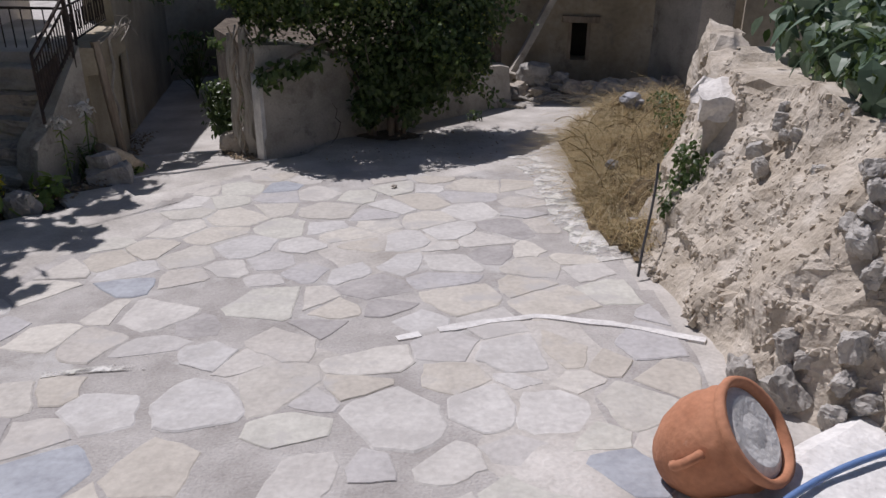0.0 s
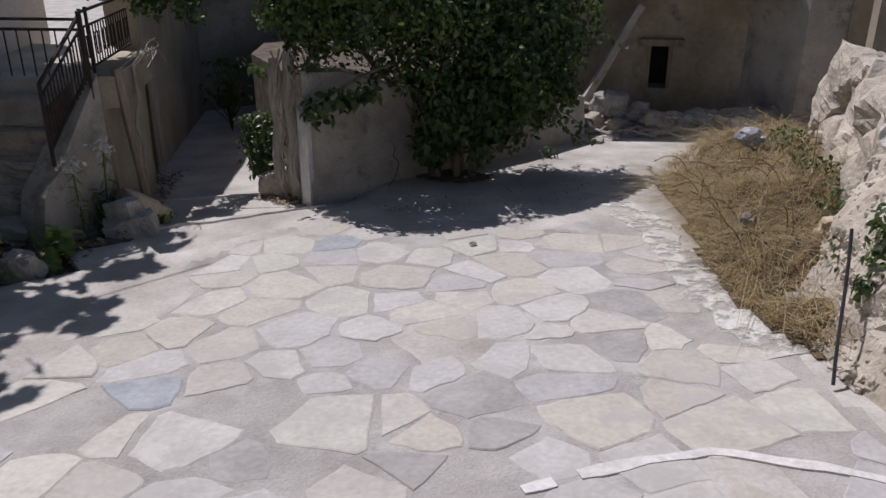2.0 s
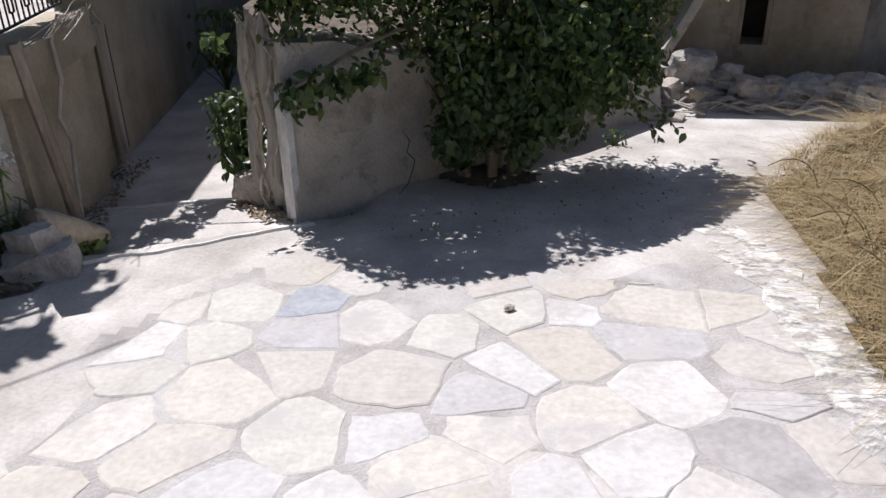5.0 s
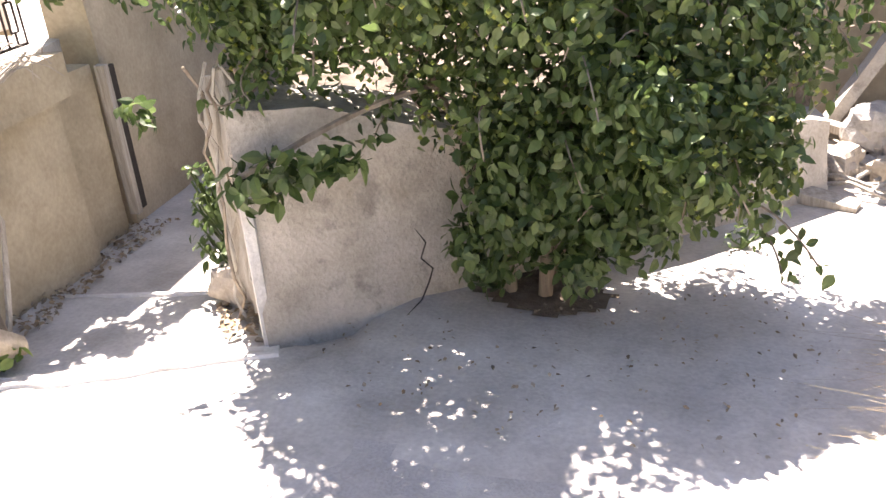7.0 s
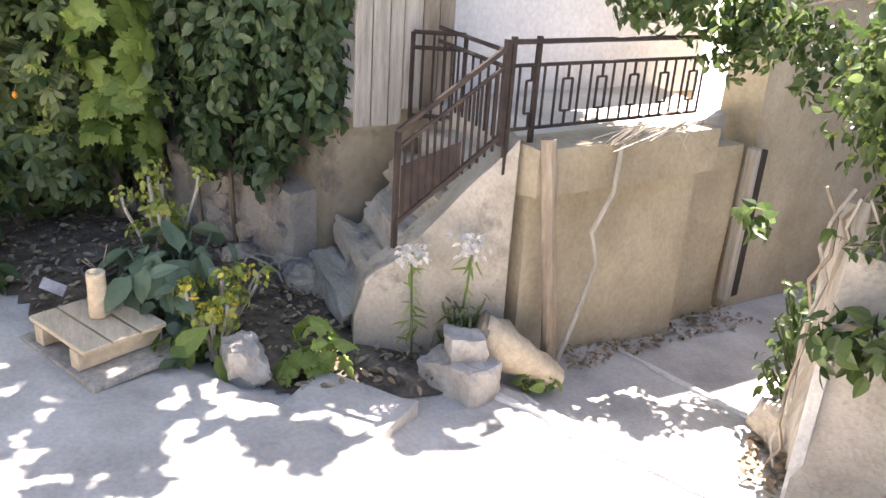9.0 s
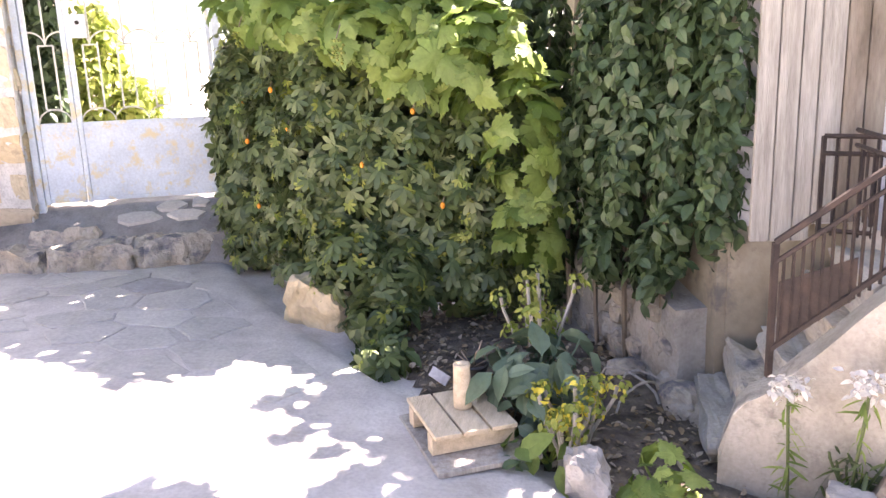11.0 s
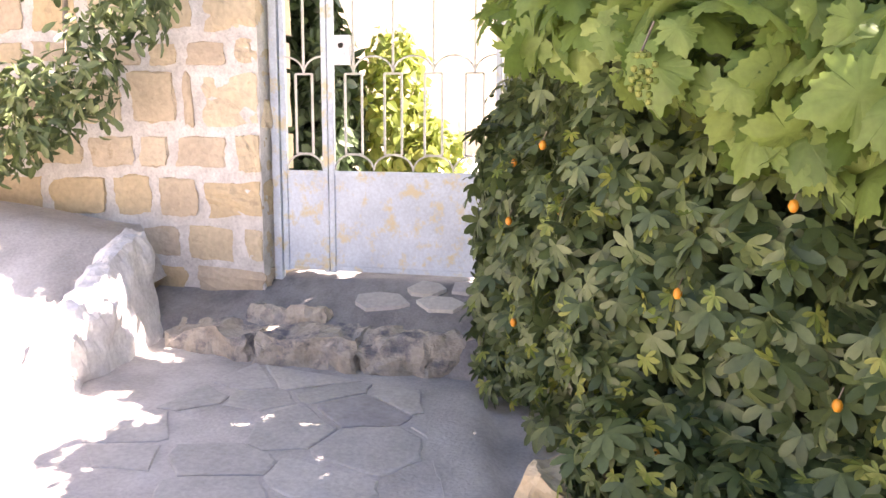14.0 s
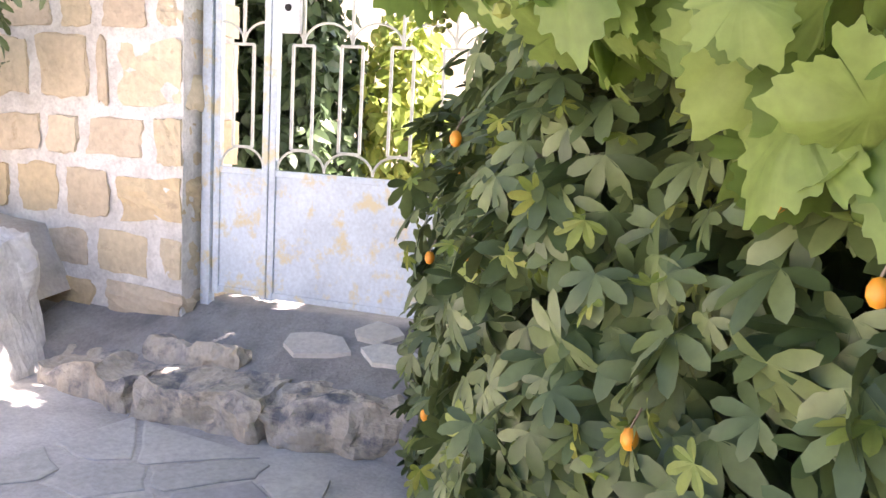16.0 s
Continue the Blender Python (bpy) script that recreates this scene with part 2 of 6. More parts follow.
def rock(size, at, seed, turn=0.0, sub=2, rough=0.35):
    bm = bmesh.new()
    bmesh.ops.create_icosphere(bm, subdivisions=sub, radius=0.5)
    off = Vector((seed * 5.3, seed * 2.9, seed * 7.1))
    for v in bm.verts:
        k = 1 + noise.noise(v.co * 2.2 + off) * rough * 2 + noise.noise(v.co * 6 + off) * rough * 0.7
        c = v.co * k
        c = Vector([math.copysign(abs(a * 2) ** 0.75 * 0.5, a) for a in c])
        v.co = Vector((c.x * size[0], c.y * size[1], c.z * size[2]))
    return moved(from_bm(bm), pose(*at, 0, 0, turn))

def boulder(size, m, seed, rough=0.12, round_=0.35, cuts=7):
    """A squarish, worn stone."""
    bm = bmesh.new()
    bmesh.ops.create_cube(bm, size=1.0)
    bmesh.ops.subdivide_edges(bm, edges=bm.edges[:], cuts=cuts, use_grid_fill=True)
    off = Vector((seed * 3.7, seed * 1.9, seed * 5.1))
    for v in bm.verts:
        c = v.co.lerp(v.co.normalized() * 0.6, round_)
        c = c * (1 + rough * 1.6 * noise.noise(c * 2.1 + off) + rough * 0.8 * noise.noise(c * 5.3 + off) + rough * 0.35 * noise.noise(c * 12 + off))
        v.co = Vector((c.x * size[0], c.y * size[1], c.z * size[2]))
    return moved(from_bm(bm), m)

def crag(size, m, seed, amount=0.03):
    """A broken, pitted rock, its roughness at one scale in all directions."""
    bm = bmesh.new()
    bmesh.ops.create_cube(bm, size=1.0)
    bmesh.ops.subdivide_edges(bm, edges=bm.edges[:], cuts=19, use_grid_fill=True)
    off = Vector((seed * 3.7, seed * 1.9, seed * 5.1))
    for v in bm.verts:
        c = v.co.lerp(v.co.normalized() * 0.58, 0.3)
        c = Vector((c.x * size[0], c.y * size[1], c.z * size[2]))
        d = noise.noise_vector(c * 5 + off) * amount * 1.3 + noise.noise_vector(c * 12 + off) * amount * 0.7 + noise.noise_vector(c * 29 + off) * amount * 0.35
        v.co = c + d
    return moved(from_bm(bm), m)

def tube(points, radii, seg=6, wobble=0.0, seed=0, cap=True):
    """A round bar along points."""
    pts = [Vector(p) for p in points]
    if not isinstance(radii, (list, tuple)):
        radii = [radii] * len(pts)
    V, F = [], []
    side = None
    for i, p in enumerate(pts):
        d = (pts[min(i + 1, len(pts) - 1)] - pts[max(i - 1, 0)]).normalized()
        if side is None:
            side = d.cross(Vector((0.3, 0.5, 0.8))).normalized()
        side = (side - d * side.dot(d)).normalized()
        up = d.cross(side)
        for k in range(seg):
            a = 2 * math.pi * k / seg
            r = radii[i] * (1 + wobble * noise.noise(Vector((i * 0.7, k * 1.3, seed * 3.7))))
            V.append(p + (side * math.cos(a) + up * math.sin(a)) * r)
    for i in range(len(pts) - 1):
        for k in range(seg):
            a, b = i * seg + k, i * seg + (k + 1) % seg
            F.append([a, b, b + seg, a + seg])
    if cap:
        F.append(list(range(seg))[::-1])
        F.append([(len(pts) - 1) * seg + k for k in range(seg)])
    return [tuple(v) for v in V], F

def bezier(a, b, c, d, n=10):
    a, b, c, d = Vector(a), Vector(b), Vector(c), Vector(d)
    return [a * (1 - t) ** 3 + b * 3 * t * (1 - t) ** 2 + c * 3 * t * t * (1 - t) + d * t ** 3 for t in [i / n for i in range(n + 1)]]

def prism(poly, z0, z1):
    """An upright solid over a plan polygon; z0 and z1 may be numbers or functions of x, y."""
    f0 = z0 if callable(z0) else (lambda x, y: z0)
    f1 = z1 if callable(z1) else (lambda x, y: z1)
    n = len(poly)
    V = [(x, y, f0(x, y)) for x, y in poly] + [(x, y, f1(x, y)) for x, y in poly]
    F = [list(range(n))[::-1], list(range(n, 2 * n))] + [[i, (i + 1) % n, n + (i + 1) % n, n + i] for i in range(n)]
    return V, F

def lathe(profile, seg=24):
    V, F = [], []
    for r, z in profile:
        V += [(r * math.cos(2 * math.pi * k / seg), r * math.sin(2 * math.pi * k / seg), z) for k in range(seg)]
    for i in range(len(profile) - 1):
        for k in range(seg):
            a, b = i * seg + k, i * seg + (k + 1) % seg
            F.append([a, b, b + seg, a + seg])
    return V, F

# leaf outlines lie along +y, from the stalk at the origin, facing +z
def outline_leaf(half, curl=0.12):
    """A leaf folded along its midrib, from a list of (across, along)."""
    V, F = [(0, y, -curl * y * y) for _, y in half], []
    n = len(half)
    V += [(x, y, curl * 0.7 * abs(x) - curl * y * y) for x, y in half[1:-1]]
    V += [(-x, y, curl * 0.7 * abs(x) - curl * y * y) for x, y in half[1:-1]]
    m = n - 2
    for s in (0, 1):
        o = n + s * m - 1
        for i in range(n - 1):
            q = [i, i + 1]
            if i + 1 < n - 1:
                q.append(o + i + 1)
            if i > 0:
                q.append(o + i)
            F.append(q if s else q[::-1])
    return V, F

OVATE = outline_leaf([(0, 0), (0.27, 0.25), (0.3, 0.5), (0.16, 0.8), (0, 1.0)], 0.25)
OBLONG = outline_leaf([(0, 0), (0.12, 0.25), (0.19, 0.6), (0.13, 0.88), (0, 1.0)], 0.22)
NARROW = outline_leaf([(0, 0), (0.07, 0.3), (0.06, 0.7), (0, 1.0)], 0.3)

def grape_shape():
    rim = [(0.0, -0.02), (0.14, -0.16), (0.22, -0.12), (0.34, -0.14), (0.38, -0.03), (0.48, 0.02), (0.42, 0.1), (0.37, 0.15), (0.5, 0.18), (0.52, 0.26), (0.63, 0.3), (0.56, 0.38), (0.58, 0.47), (0.47, 0.47), (0.36, 0.42), (0.4, 0.52), (0.34, 0.58), (0.36, 0.68), (0.25, 0.7), (0.22, 0.8), (0.12, 0.84), (0.0, 1.0)]
    whole = rim + [(-x, y) for x, y in rim[1:-1]][::-1]
    pts = []
    for k, (a, b) in enumerate(zip(whole, whole[1:] + whole[:1])):
        out = 1.07 if k % 2 else 0.97
        pts += [a, ((a[0] + b[0]) / 2 * out, 0.3 + ((a[1] + b[1]) / 2 - 0.3) * out)]
    dome = lambda x, y: -0.3 * (x * x + (y - 0.25) ** 2) + 0.035 * math.sin(7 * x + 5 * y) + 0.02 * math.sin(13 * x - 4)
    V = [(0, 0.22, 0.03)]
    for f in (0.5, 1.0):
        V += [(x * f, 0.22 + (y - 0.22) * f, dome(x * f, 0.22 + (y - 0.22) * f)) for x, y in pts]
    n = len(pts)
    F = [[0, 1 + (i + 1) % n, 1 + i] for i in range(n)]
    F += [[1 + i, 1 + (i + 1) % n, 1 + n + (i + 1) % n, 1 + n + i] for i in range(n)]
    return V, F

GRAPELEAF = grape_shape()

def palmate(n=6, spread=215):
    out = []
    for i in range(n):
        a = -spread / 2 + spread * i / (n - 1)
        k = 1.0 - 0.3 * abs(a) / (spread / 2)
        out.append(moved(OBLONG, pose(0, 0, 0, 0, 0, a) @ Matrix.Scale(k, 4)))
    return join(*out)

PALM = palmate()

def scatter(shape, spots, rng, tilt=35.0):
    """Copies of a leaf shape joined into one mesh. spots: (place, outward direction, size)."""
    base = np.array(shape[0], float)
    k = len(base)
    V, F = np.empty((len(spots) * k, 3)), []
    for i, (p, out, s) in enumerate(spots):
        z = Vector(out) + Vector((rng.gauss(0, 1), rng.gauss(0, 1), rng.gauss(0, 1))) * math.tan(radians(tilt)) * 0.6
        z.normalize()
        y = Vector((rng.gauss(0, 0.6), rng.gauss(0, 0.6), -0.7 + rng.gauss(0, 0.5)))
        y = y - z * y.dot(z)
        if y.length < 1e-3:
            y = z.orthogonal()
        y.normalize()
        x = y.cross(z)
        M = np.array([x, y, z]) * s
        V[i * k:(i + 1) * k] = base @ M + np.array(p)
        F += [[a + i * k for a in f] for f in shape[1]]
    return V.tolist(), F

def blob_spots(blobs, count, rng, size, shell=0.55, keep=None):
    """Places for leaves in and on a union of ellipsoids (centre, radii), uneven at the outline."""
    weights = [b[1][0] * b[1][1] + b[1][1] * b[1][2] + b[1][0] * b[1][2] for b in blobs]
    out = []
    while len(out) < count:
        c, r = rng.choices(blobs, weights)[0]
        d = Vector((rng.gauss(0, 1), rng.gauss(0, 1), rng.gauss(0, 1))).normalized()
        lump = 0.86 + 0.3 * noise.noise(Vector((d.x * 2.1 + c[0] * 3, d.y * 2.1 + c[1] * 3, d.z * 2.1 + c[2]))) + 0.16 * noise.noise(d * 6 + Vector(c))
        f = (shell + (1 - shell) * rng.random() ** 0.6) * lump
        p = Vector((c[0] + d.x * r[0] * f, c[1] + d.y * r[1] * f, c[2] + d.z * r[2] * f))
        if keep is not None and not keep(p):
            continue
        n = Vector((d.x / r[0], d.y / r[1], d.z / r[2])).normalized() + Vector((0, 0, 0.5))
        out.append((p, n.normalized(), size * (0.65 + 0.7 * rng.random())))
    return out

# ---- lie of the land ----
EDGE = [(-7.5, 1.4), (-5.6, 2.25), (-4.5, 3.05), (-3.45, 4.0), (-2.98, 4.56), (-1.95, 5.33), (-1.6, 5.68), (-1.1, 6.42), (-1.0, 7.4)]

def left_of(line, x, y):
    """Distance to a polyline, positive on its left."""
    best, sign = 1e9, -1
    for (ax, ay), (bx, by) in zip(line, line[1:]):
        dx, dy = bx - ax, by - ay
        t = max(0.0, min(1.0, ((x - ax) * dx + (y - ay) * dy) / (dx * dx + dy * dy)))
        d = math.hypot(x - ax - t * dx, y - ay - t * dy)
        if d < best:
            best, sign = d, 1 if dx * (y - ay) - dy * (x - ax) > 0 else -1
    return best * sign

def smooth01(v):
    v = max(0.0, min(1.0, v))
    return v * v * (3 - 2 * v)

def gz(x, y):
    cx, cy = max(-9.0, min(6.0, x)), max(-4.0, min(14.0, y))
    z = 0.0198 * cx - 0.0591 * cy + 0.0008
    if -7.5 < x < -0.9 and 1.0 < y < 7.4:
        z -= 0.045 * smooth01(left_of(EDGE, x, y) / 0.05 + 0.5)
    elif x <= -0.9 and y >= 7.4:
        z -= 0.045
    if x < -1.2 and y > 5.0:
        z -= 0.05 * smooth01((y - (5.78 + (x + 2.6) * 0.48)) / 0.05) + 0.03 * smooth01((y - (6.6 + (x + 2.8) * 0.26)) / 0.04)
    return z

def patch(poly, lift, step, rough, seed):
    """A strip of loose ground inside a plan polygon, laid on the land and thinning out at its rim."""
    xs, ys = [p[0] for p in poly], [p[1] for p in poly]
    ring = poly + poly[:1]
    def inside(x, y):
        c = False
        for (ax, ay), (bx, by) in zip(ring, ring[1:]):
            if (ay > y) != (by > y) and x < (bx - ax) * (y - ay) / (by - ay) + ax:
                c = not c
        return c
    ni, nj = int((max(xs) - min(xs)) / step) + 2, int((max(ys) - min(ys)) / step) + 2
    idx, V, F = {}, [], []
    def vert(i, j):
        if (i, j) not in idx:
            x, y = min(xs) + i * step, min(ys) + j * step
            q = Vector((x * 3 + seed, y * 3, 0))
            d = min(abs(left_of([a, b], x, y)) for a, b in zip(ring, ring[1:]))
            h = lift(x, y) if callable(lift) else lift
            h = h * smooth01(d / 0.25) + (0.006 if h else 0.002)
            idx[i, j] = len(V)
            V.append((x + noise.noise(q) * step * 0.4, y + noise.noise(q + Vector((9, 9, 9))) * step * 0.4, gz(x, y) + h + rough * smooth01(d / 0.2) * (noise.noise(q) + 0.5 * noise.noise(q * 4))))
        return idx[i, j]
    for i in range(ni):
        for j in range(nj):
            if inside(min(xs) + (i + 0.5) * step, min(ys) + (j + 0.5) * step):
                F.append([vert(i, j), vert(i + 1, j), vert(i + 1, j + 1), vert(i, j + 1)])
    return V, F

def ribbon(line, width, thick, seed=0, lift=0.0, wave=0.25):
    """A low painted or cast edge along a line on the ground."""
    pts = []
    for (ax, ay), (bx, by) in zip(line, line[1:]):
        n = max(2, int(math.hypot(bx - ax, by - ay) / 0.06))
        pts += [(ax + (bx - ax) * i / n, ay + (by - ay) * i / n) for i in range(n)]
    pts.append(line[-1])
    V, F = [], []
    for i, (x, y) in enumerate(pts):
        a, b = pts[max(0, i - 1)], pts[min(len(pts) - 1, i + 1)]
        d = Vector((b[0] - a[0], b[1] - a[1], 0)).normalized()
        nrm = Vector((-d.y, d.x, 0))
        w = width * 0.5 * (1 + wave * noise.noise(Vector((i * 0.35, seed, 0))))
        w2 = width * 0.5 * (1 + wave * noise.noise(Vector((i * 0.35, seed + 7, 3))))
        for s, h in ((-1.0, -0.03), (-0.85, thick), (0.85, thick), (1.0, -0.03)):
            p = Vector((x, y, 0)) + nrm * (w2 if s < 0 else w) * s
            V.append((p.x, p.y, gz(p.x, p.y) + lift + h))
    for i in range(len(pts) - 1):
        for k in range(3):
            a = i * 4 + k
            F.append([a, a + 1, a + 5, a + 4][::-1])
    F += [[0, 1, 2, 3], [len(V) - 1, len(V) - 2, len(V) - 3, len(V) - 4]]
    return V, F

# ---- ground ----
def axis(lo, hi, step, far):
    n = int(round((hi - lo) / step))
    return [lo - f for f in reversed(far)] + [lo + i * step for i in range(n + 1)] + [hi + f for f in far]

def build_ground():
    xs = axis(-6.6, 3.4, 0.07, (1, 4, 12, 40, 150, 400))
    ys = axis(-1.4, 12.0, 0.07, (1, 4, 12, 40, 150, 400))
    V = [(x, y, gz(x, y) + (0.006 * noise.noise(Vector((x * 1.3, y * 1.3, 5))) if abs(x) < 8 and abs(y) < 14 else 0)) for y in ys for x in xs]
    w = len(xs)
    F = [[j * w + i, j * w + i + 1, (j + 1) * w + i + 1, (j + 1) * w + i] for j in range(len(ys) - 1) for i in range(w - 1)]
    ob = piece("ground", (V, F), CONCRETE, smooth=True)
    return tagged(ob, "sloping pale concrete street ground, cracked and stained", "ground", kind="structure")

GROUND = build_ground()

# painted step edges across the street and at the mouth of the alley
for i, (line, w) in enumerate([([(-0.2, 2.99), (-0.1, 3.03)], 0.045), ([(-0.02, 3.07), (0.2, 3.15), (0.42, 3.2), (0.75, 3.12), (1.12, 2.95)], 0.052), ([(-1.6, 2.69), (-1.4, 2.74), (-1.2, 2.76)], 0.05)]):
    tagged(piece("step_edge", ribbon(line, w, 0.009, i, 0.0, 0.7), LIMEWASH if i == 2 else WHITE), "white-painted worn step edge across the paving", "step edge", kind="structure")
tagged(piece("step_edge", ribbon([(-2.5, 5.8), (-2.1, 5.98), (-1.75, 6.17), (-1.42, 6.36)], 0.19, 0.014, 5, 0.0, 0.5), WHITE), "whitewashed concrete step edge at the alley mouth", "step edge", kind="structure")
tagged(piece("step_edge", ribbon([(-2.78, 6.62), (-2.3, 6.72), (-1.85, 6.85)], 0.035, 0.012, 8), WHITE), "thin whitewashed step edge across the alley", "step edge", kind="structure")

# ---- houses and walls ----
def wall_slab(name, a, b, z0, z1, thick, mat, label, category="wall", rough=0.012, step=0.12):
    """An upright wall from a to b in plan; its thickness lies on the left of the way from a to b. Tops may be numbers at a and b."""
    a, b = Vector((*a, 0)), Vector((*b, 0))
    d = b - a
    n = Vector((-d.y, d.x, 0)).normalized()
    nl = max(2, int(d.length / step))
    t0, t1 = z1 if isinstance(z1, tuple) else (z1, z1)
    b0, b1 = z0 if isinstance(z0, tuple) else (z0, z0)
    nh = max(2, int((max(t0, t1) - min(b0, b1)) / step))
    V, F = [], []
    for side in (0, 1):
        for i in range(nl + 1):
            for j in range(nh + 1):
                u, v = i / nl, j / nh
                lo, hi = b0 + (b1 - b0) * u, t0 + (t1 - t0) * u
                p = a + d * u + n * thick * side
                p.z = lo + (hi - lo) * v
                k = noise.noise(p * 2.3) * rough + noise.noise(p * 7) * rough * 0.4
                p += n * k * (1 if side == 0 else 0)
                V.append(tuple(p))
    w = nh + 1
    o = (nl + 1) * w
    for i in range(nl):
        for j in range(nh):
            q = [i * w + j, (i + 1) * w + j, (i + 1) * w + j + 1, i * w + j + 1]
            F.append(q)
            F.append([k + o for k in q][::-1])
        t = i * w + nh
        F.append([t, t + w, t + w + o, t + o])
    for j in range(nh):
        F.append([j, j + 1, j + 1 + o, j + o])
        e = nl * w
        F.append([e + j, e + j + o, e + j + 1 + o, e + j + 1])
    ob = piece(name, (V, F), mat, smooth=False)
    return tagged(ob, label, category, kind="structure")

# alley, left side: landing with its front wall, the recessed strip and the wall beyond
wall_slab("wall_landing", (-2.7, 6.02), (-2.88, 7.06), -0.75, 0.5, 0.14, STUCCO, "beige rendered landing wall with stains along the alley")
wall_slab("wall_recess", (-2.98, 7.04), (-3.05, 7.5), -0.8, 0.34, 0.2, STUCCO, "beige rendered recess beside the iron post")
wall_slab("wall_alley", (-3.07, 7.6), (-3.75, 11.0), -1.0, (1.6, 2.3), 0.25, STUCCO, "tall beige rendered house wall along the alley")
wall_slab("wall_alley_end", (-3.75, 11.0), (-2.2, 12.4), -1.2, 2.2, 0.3, RUIN, "dim rendered wall closing the alley")
# darker slab added in place of the dark rocky slope under the door
wall_slab("wall_house_base", (-3.71, 5.5), (-4.03, 8.0), -0.6, 0.42, 0.3, RUIN, "darker rough render standing in for the rocky slope below the door")
wall_slab("wall_house", (-3.7, 5.5), (-4.02, 8.0), 0.42, 1.95, 0.3, HOUSE, "white painted house wall above the landing")
def wall_bed():
    """Old stone wall behind the bed, its stones half set in the render."""
    w = wall_slab("wall_bed", (-5.5, 4.62), (-3.72, 5.3), -0.7, (0.3, 0.02), 0.2, CORNER, "old rendered stone wall behind the garden bed", rough=0.05, step=0.06)
    rng = random.Random(52)
    a, d = Vector((-5.5, 4.62, 0)), Vector((1.78, 0.68, 0))
    done = []
    while len(done) < 34:
        u, z, s = rng.random(), rng.uniform(-0.42, 0.0), rng.uniform(0.08, 0.17)
        if any(abs(u - v) * 1.9 < 0.42 * (s + q) and abs(z - y) < 0.36 * (s + q) for v, y, q in done):
            s *= 0.5
            if rng.random() < 0.5:
                continue
        done.append((u, z, s))
        p = a + d * u + Vector((0, 0, z))
        piece("stone", boulder((s * 1.3, s * 0.7, s * 0.9), pose(*p, rng.uniform(-20, 20), rng.uniform(-25, 25), 21 + rng.uniform(-12, 12)), len(done), 0.2, 0.75, 3), STEPROCK if rng.random() < 0.6 else CORNER, w)
wall_bed()
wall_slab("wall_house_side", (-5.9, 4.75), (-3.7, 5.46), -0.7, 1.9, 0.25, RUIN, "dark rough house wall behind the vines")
tagged(piece("landing", prism([(-2.8, 6.0), (-3.0, 7.02), (-3.2, 7.5), (-3.98, 7.6), (-3.72, 6.0)], -0.7, 0.47), CONCRETE), "concrete landing slab in front of the house", "landing", kind="structure")
band = thing("ledge", (-2.7, 6.0, 0.3), "cracked concrete ledge beam along the landing wall", "ledge", kind="structure")
piece("beam", moved(block((0.13, 1.1, 0.2), None, 0.012, 0.012, 5, 3), Matrix.Translation((-2.76, 6.52, 0.4)) @ pose(0, 0, 0, 0, 0, 9.8)), STUCCO, band)

# iron post beside the recess
post = thing("iron_post", (-3.02, 7.56, -0.5), "grey weathered channel post against the alley wall", "post")
piece("post", block((0.06, 0.05, 0.86), pose(-3.0, 7.53, -0.1, 0, 0, 10), 0.006), GREYWOOD, post)
piece("flange", block((0.03, 0.09, 0.84), pose(-3.02, 7.6, -0.11, 0, 0, 10), 0.006), DARK, post)

# corner wall between the alley and the path
def corner_wall():
    front = [(-1.5, 6.43), (-1.25, 6.62), (-0.98, 6.86), (-0.5, 7.26), (0.1, 7.8), (0.7, 8.4)]
    tops = [0.46, 0.42, 0.3, 0.15, 0.05, -0.1]
    n = len(front)
    V, F = [], []
    cols = []
    fine = []
    for k in range(n - 1):
        for s in range(6):
            u = s / 6
            fine.append((front[k][0] + (front[k + 1][0] - front[k][0]) * u, front[k][1] + (front[k + 1][1] - front[k][1]) * u, tops[k] + (tops[k + 1] - tops[k]) * u))
    fine.append((*front[-1], tops[-1]))
    rows = 9
    for x, y, t in fine:
        for j in range(rows + 1):
            v = j / rows
            z = gz(x, y) - 0.1 + (t + noise.noise(Vector((x * 4, y * 4, 2))) * 0.03 - gz(x, y) + 0.1) * v
            out = 0.09 * (1 - v) ** 2 - 0.015 * v
            q = noise.noise(Vector((x * 5, y * 5, z * 5))) * 0.012
            V.append((x + (out + q) * 0.62 - 0.02, y - (out + q) * 0.78, z))
    w = rows + 1
    m = len(fine)
    for i in range(m - 1):
        for j in range(rows):
            F.append([i * w + j, (i + 1) * w + j, (i + 1) * w + j + 1, i * w + j + 1])
    # top and the alley face
    back = [(x - 0.1, y + 0.42, t - 0.02) for x, y, t in fine]
    o = len(V)
    for x, y, t in back:
        V += [(x, y, t), (x, y, -1.0)]
    for i in range(m - 1):
        F.append([i * w + rows, (i + 1) * w + rows, o + 2 * (i + 1), o + 2 * i])
        F.append([o + 2 * i, o + 2 * (i + 1), o + 2 * (i + 1) + 1, o + 2 * i + 1])
    F.append([j for j in range(rows + 1)] + [o, o + 1])
    F.append([(m - 1) * w + j for j in range(rows, -1, -1)] + [o + 2 * (m - 1) + 1, o + 2 * (m - 1)])
    return V, F

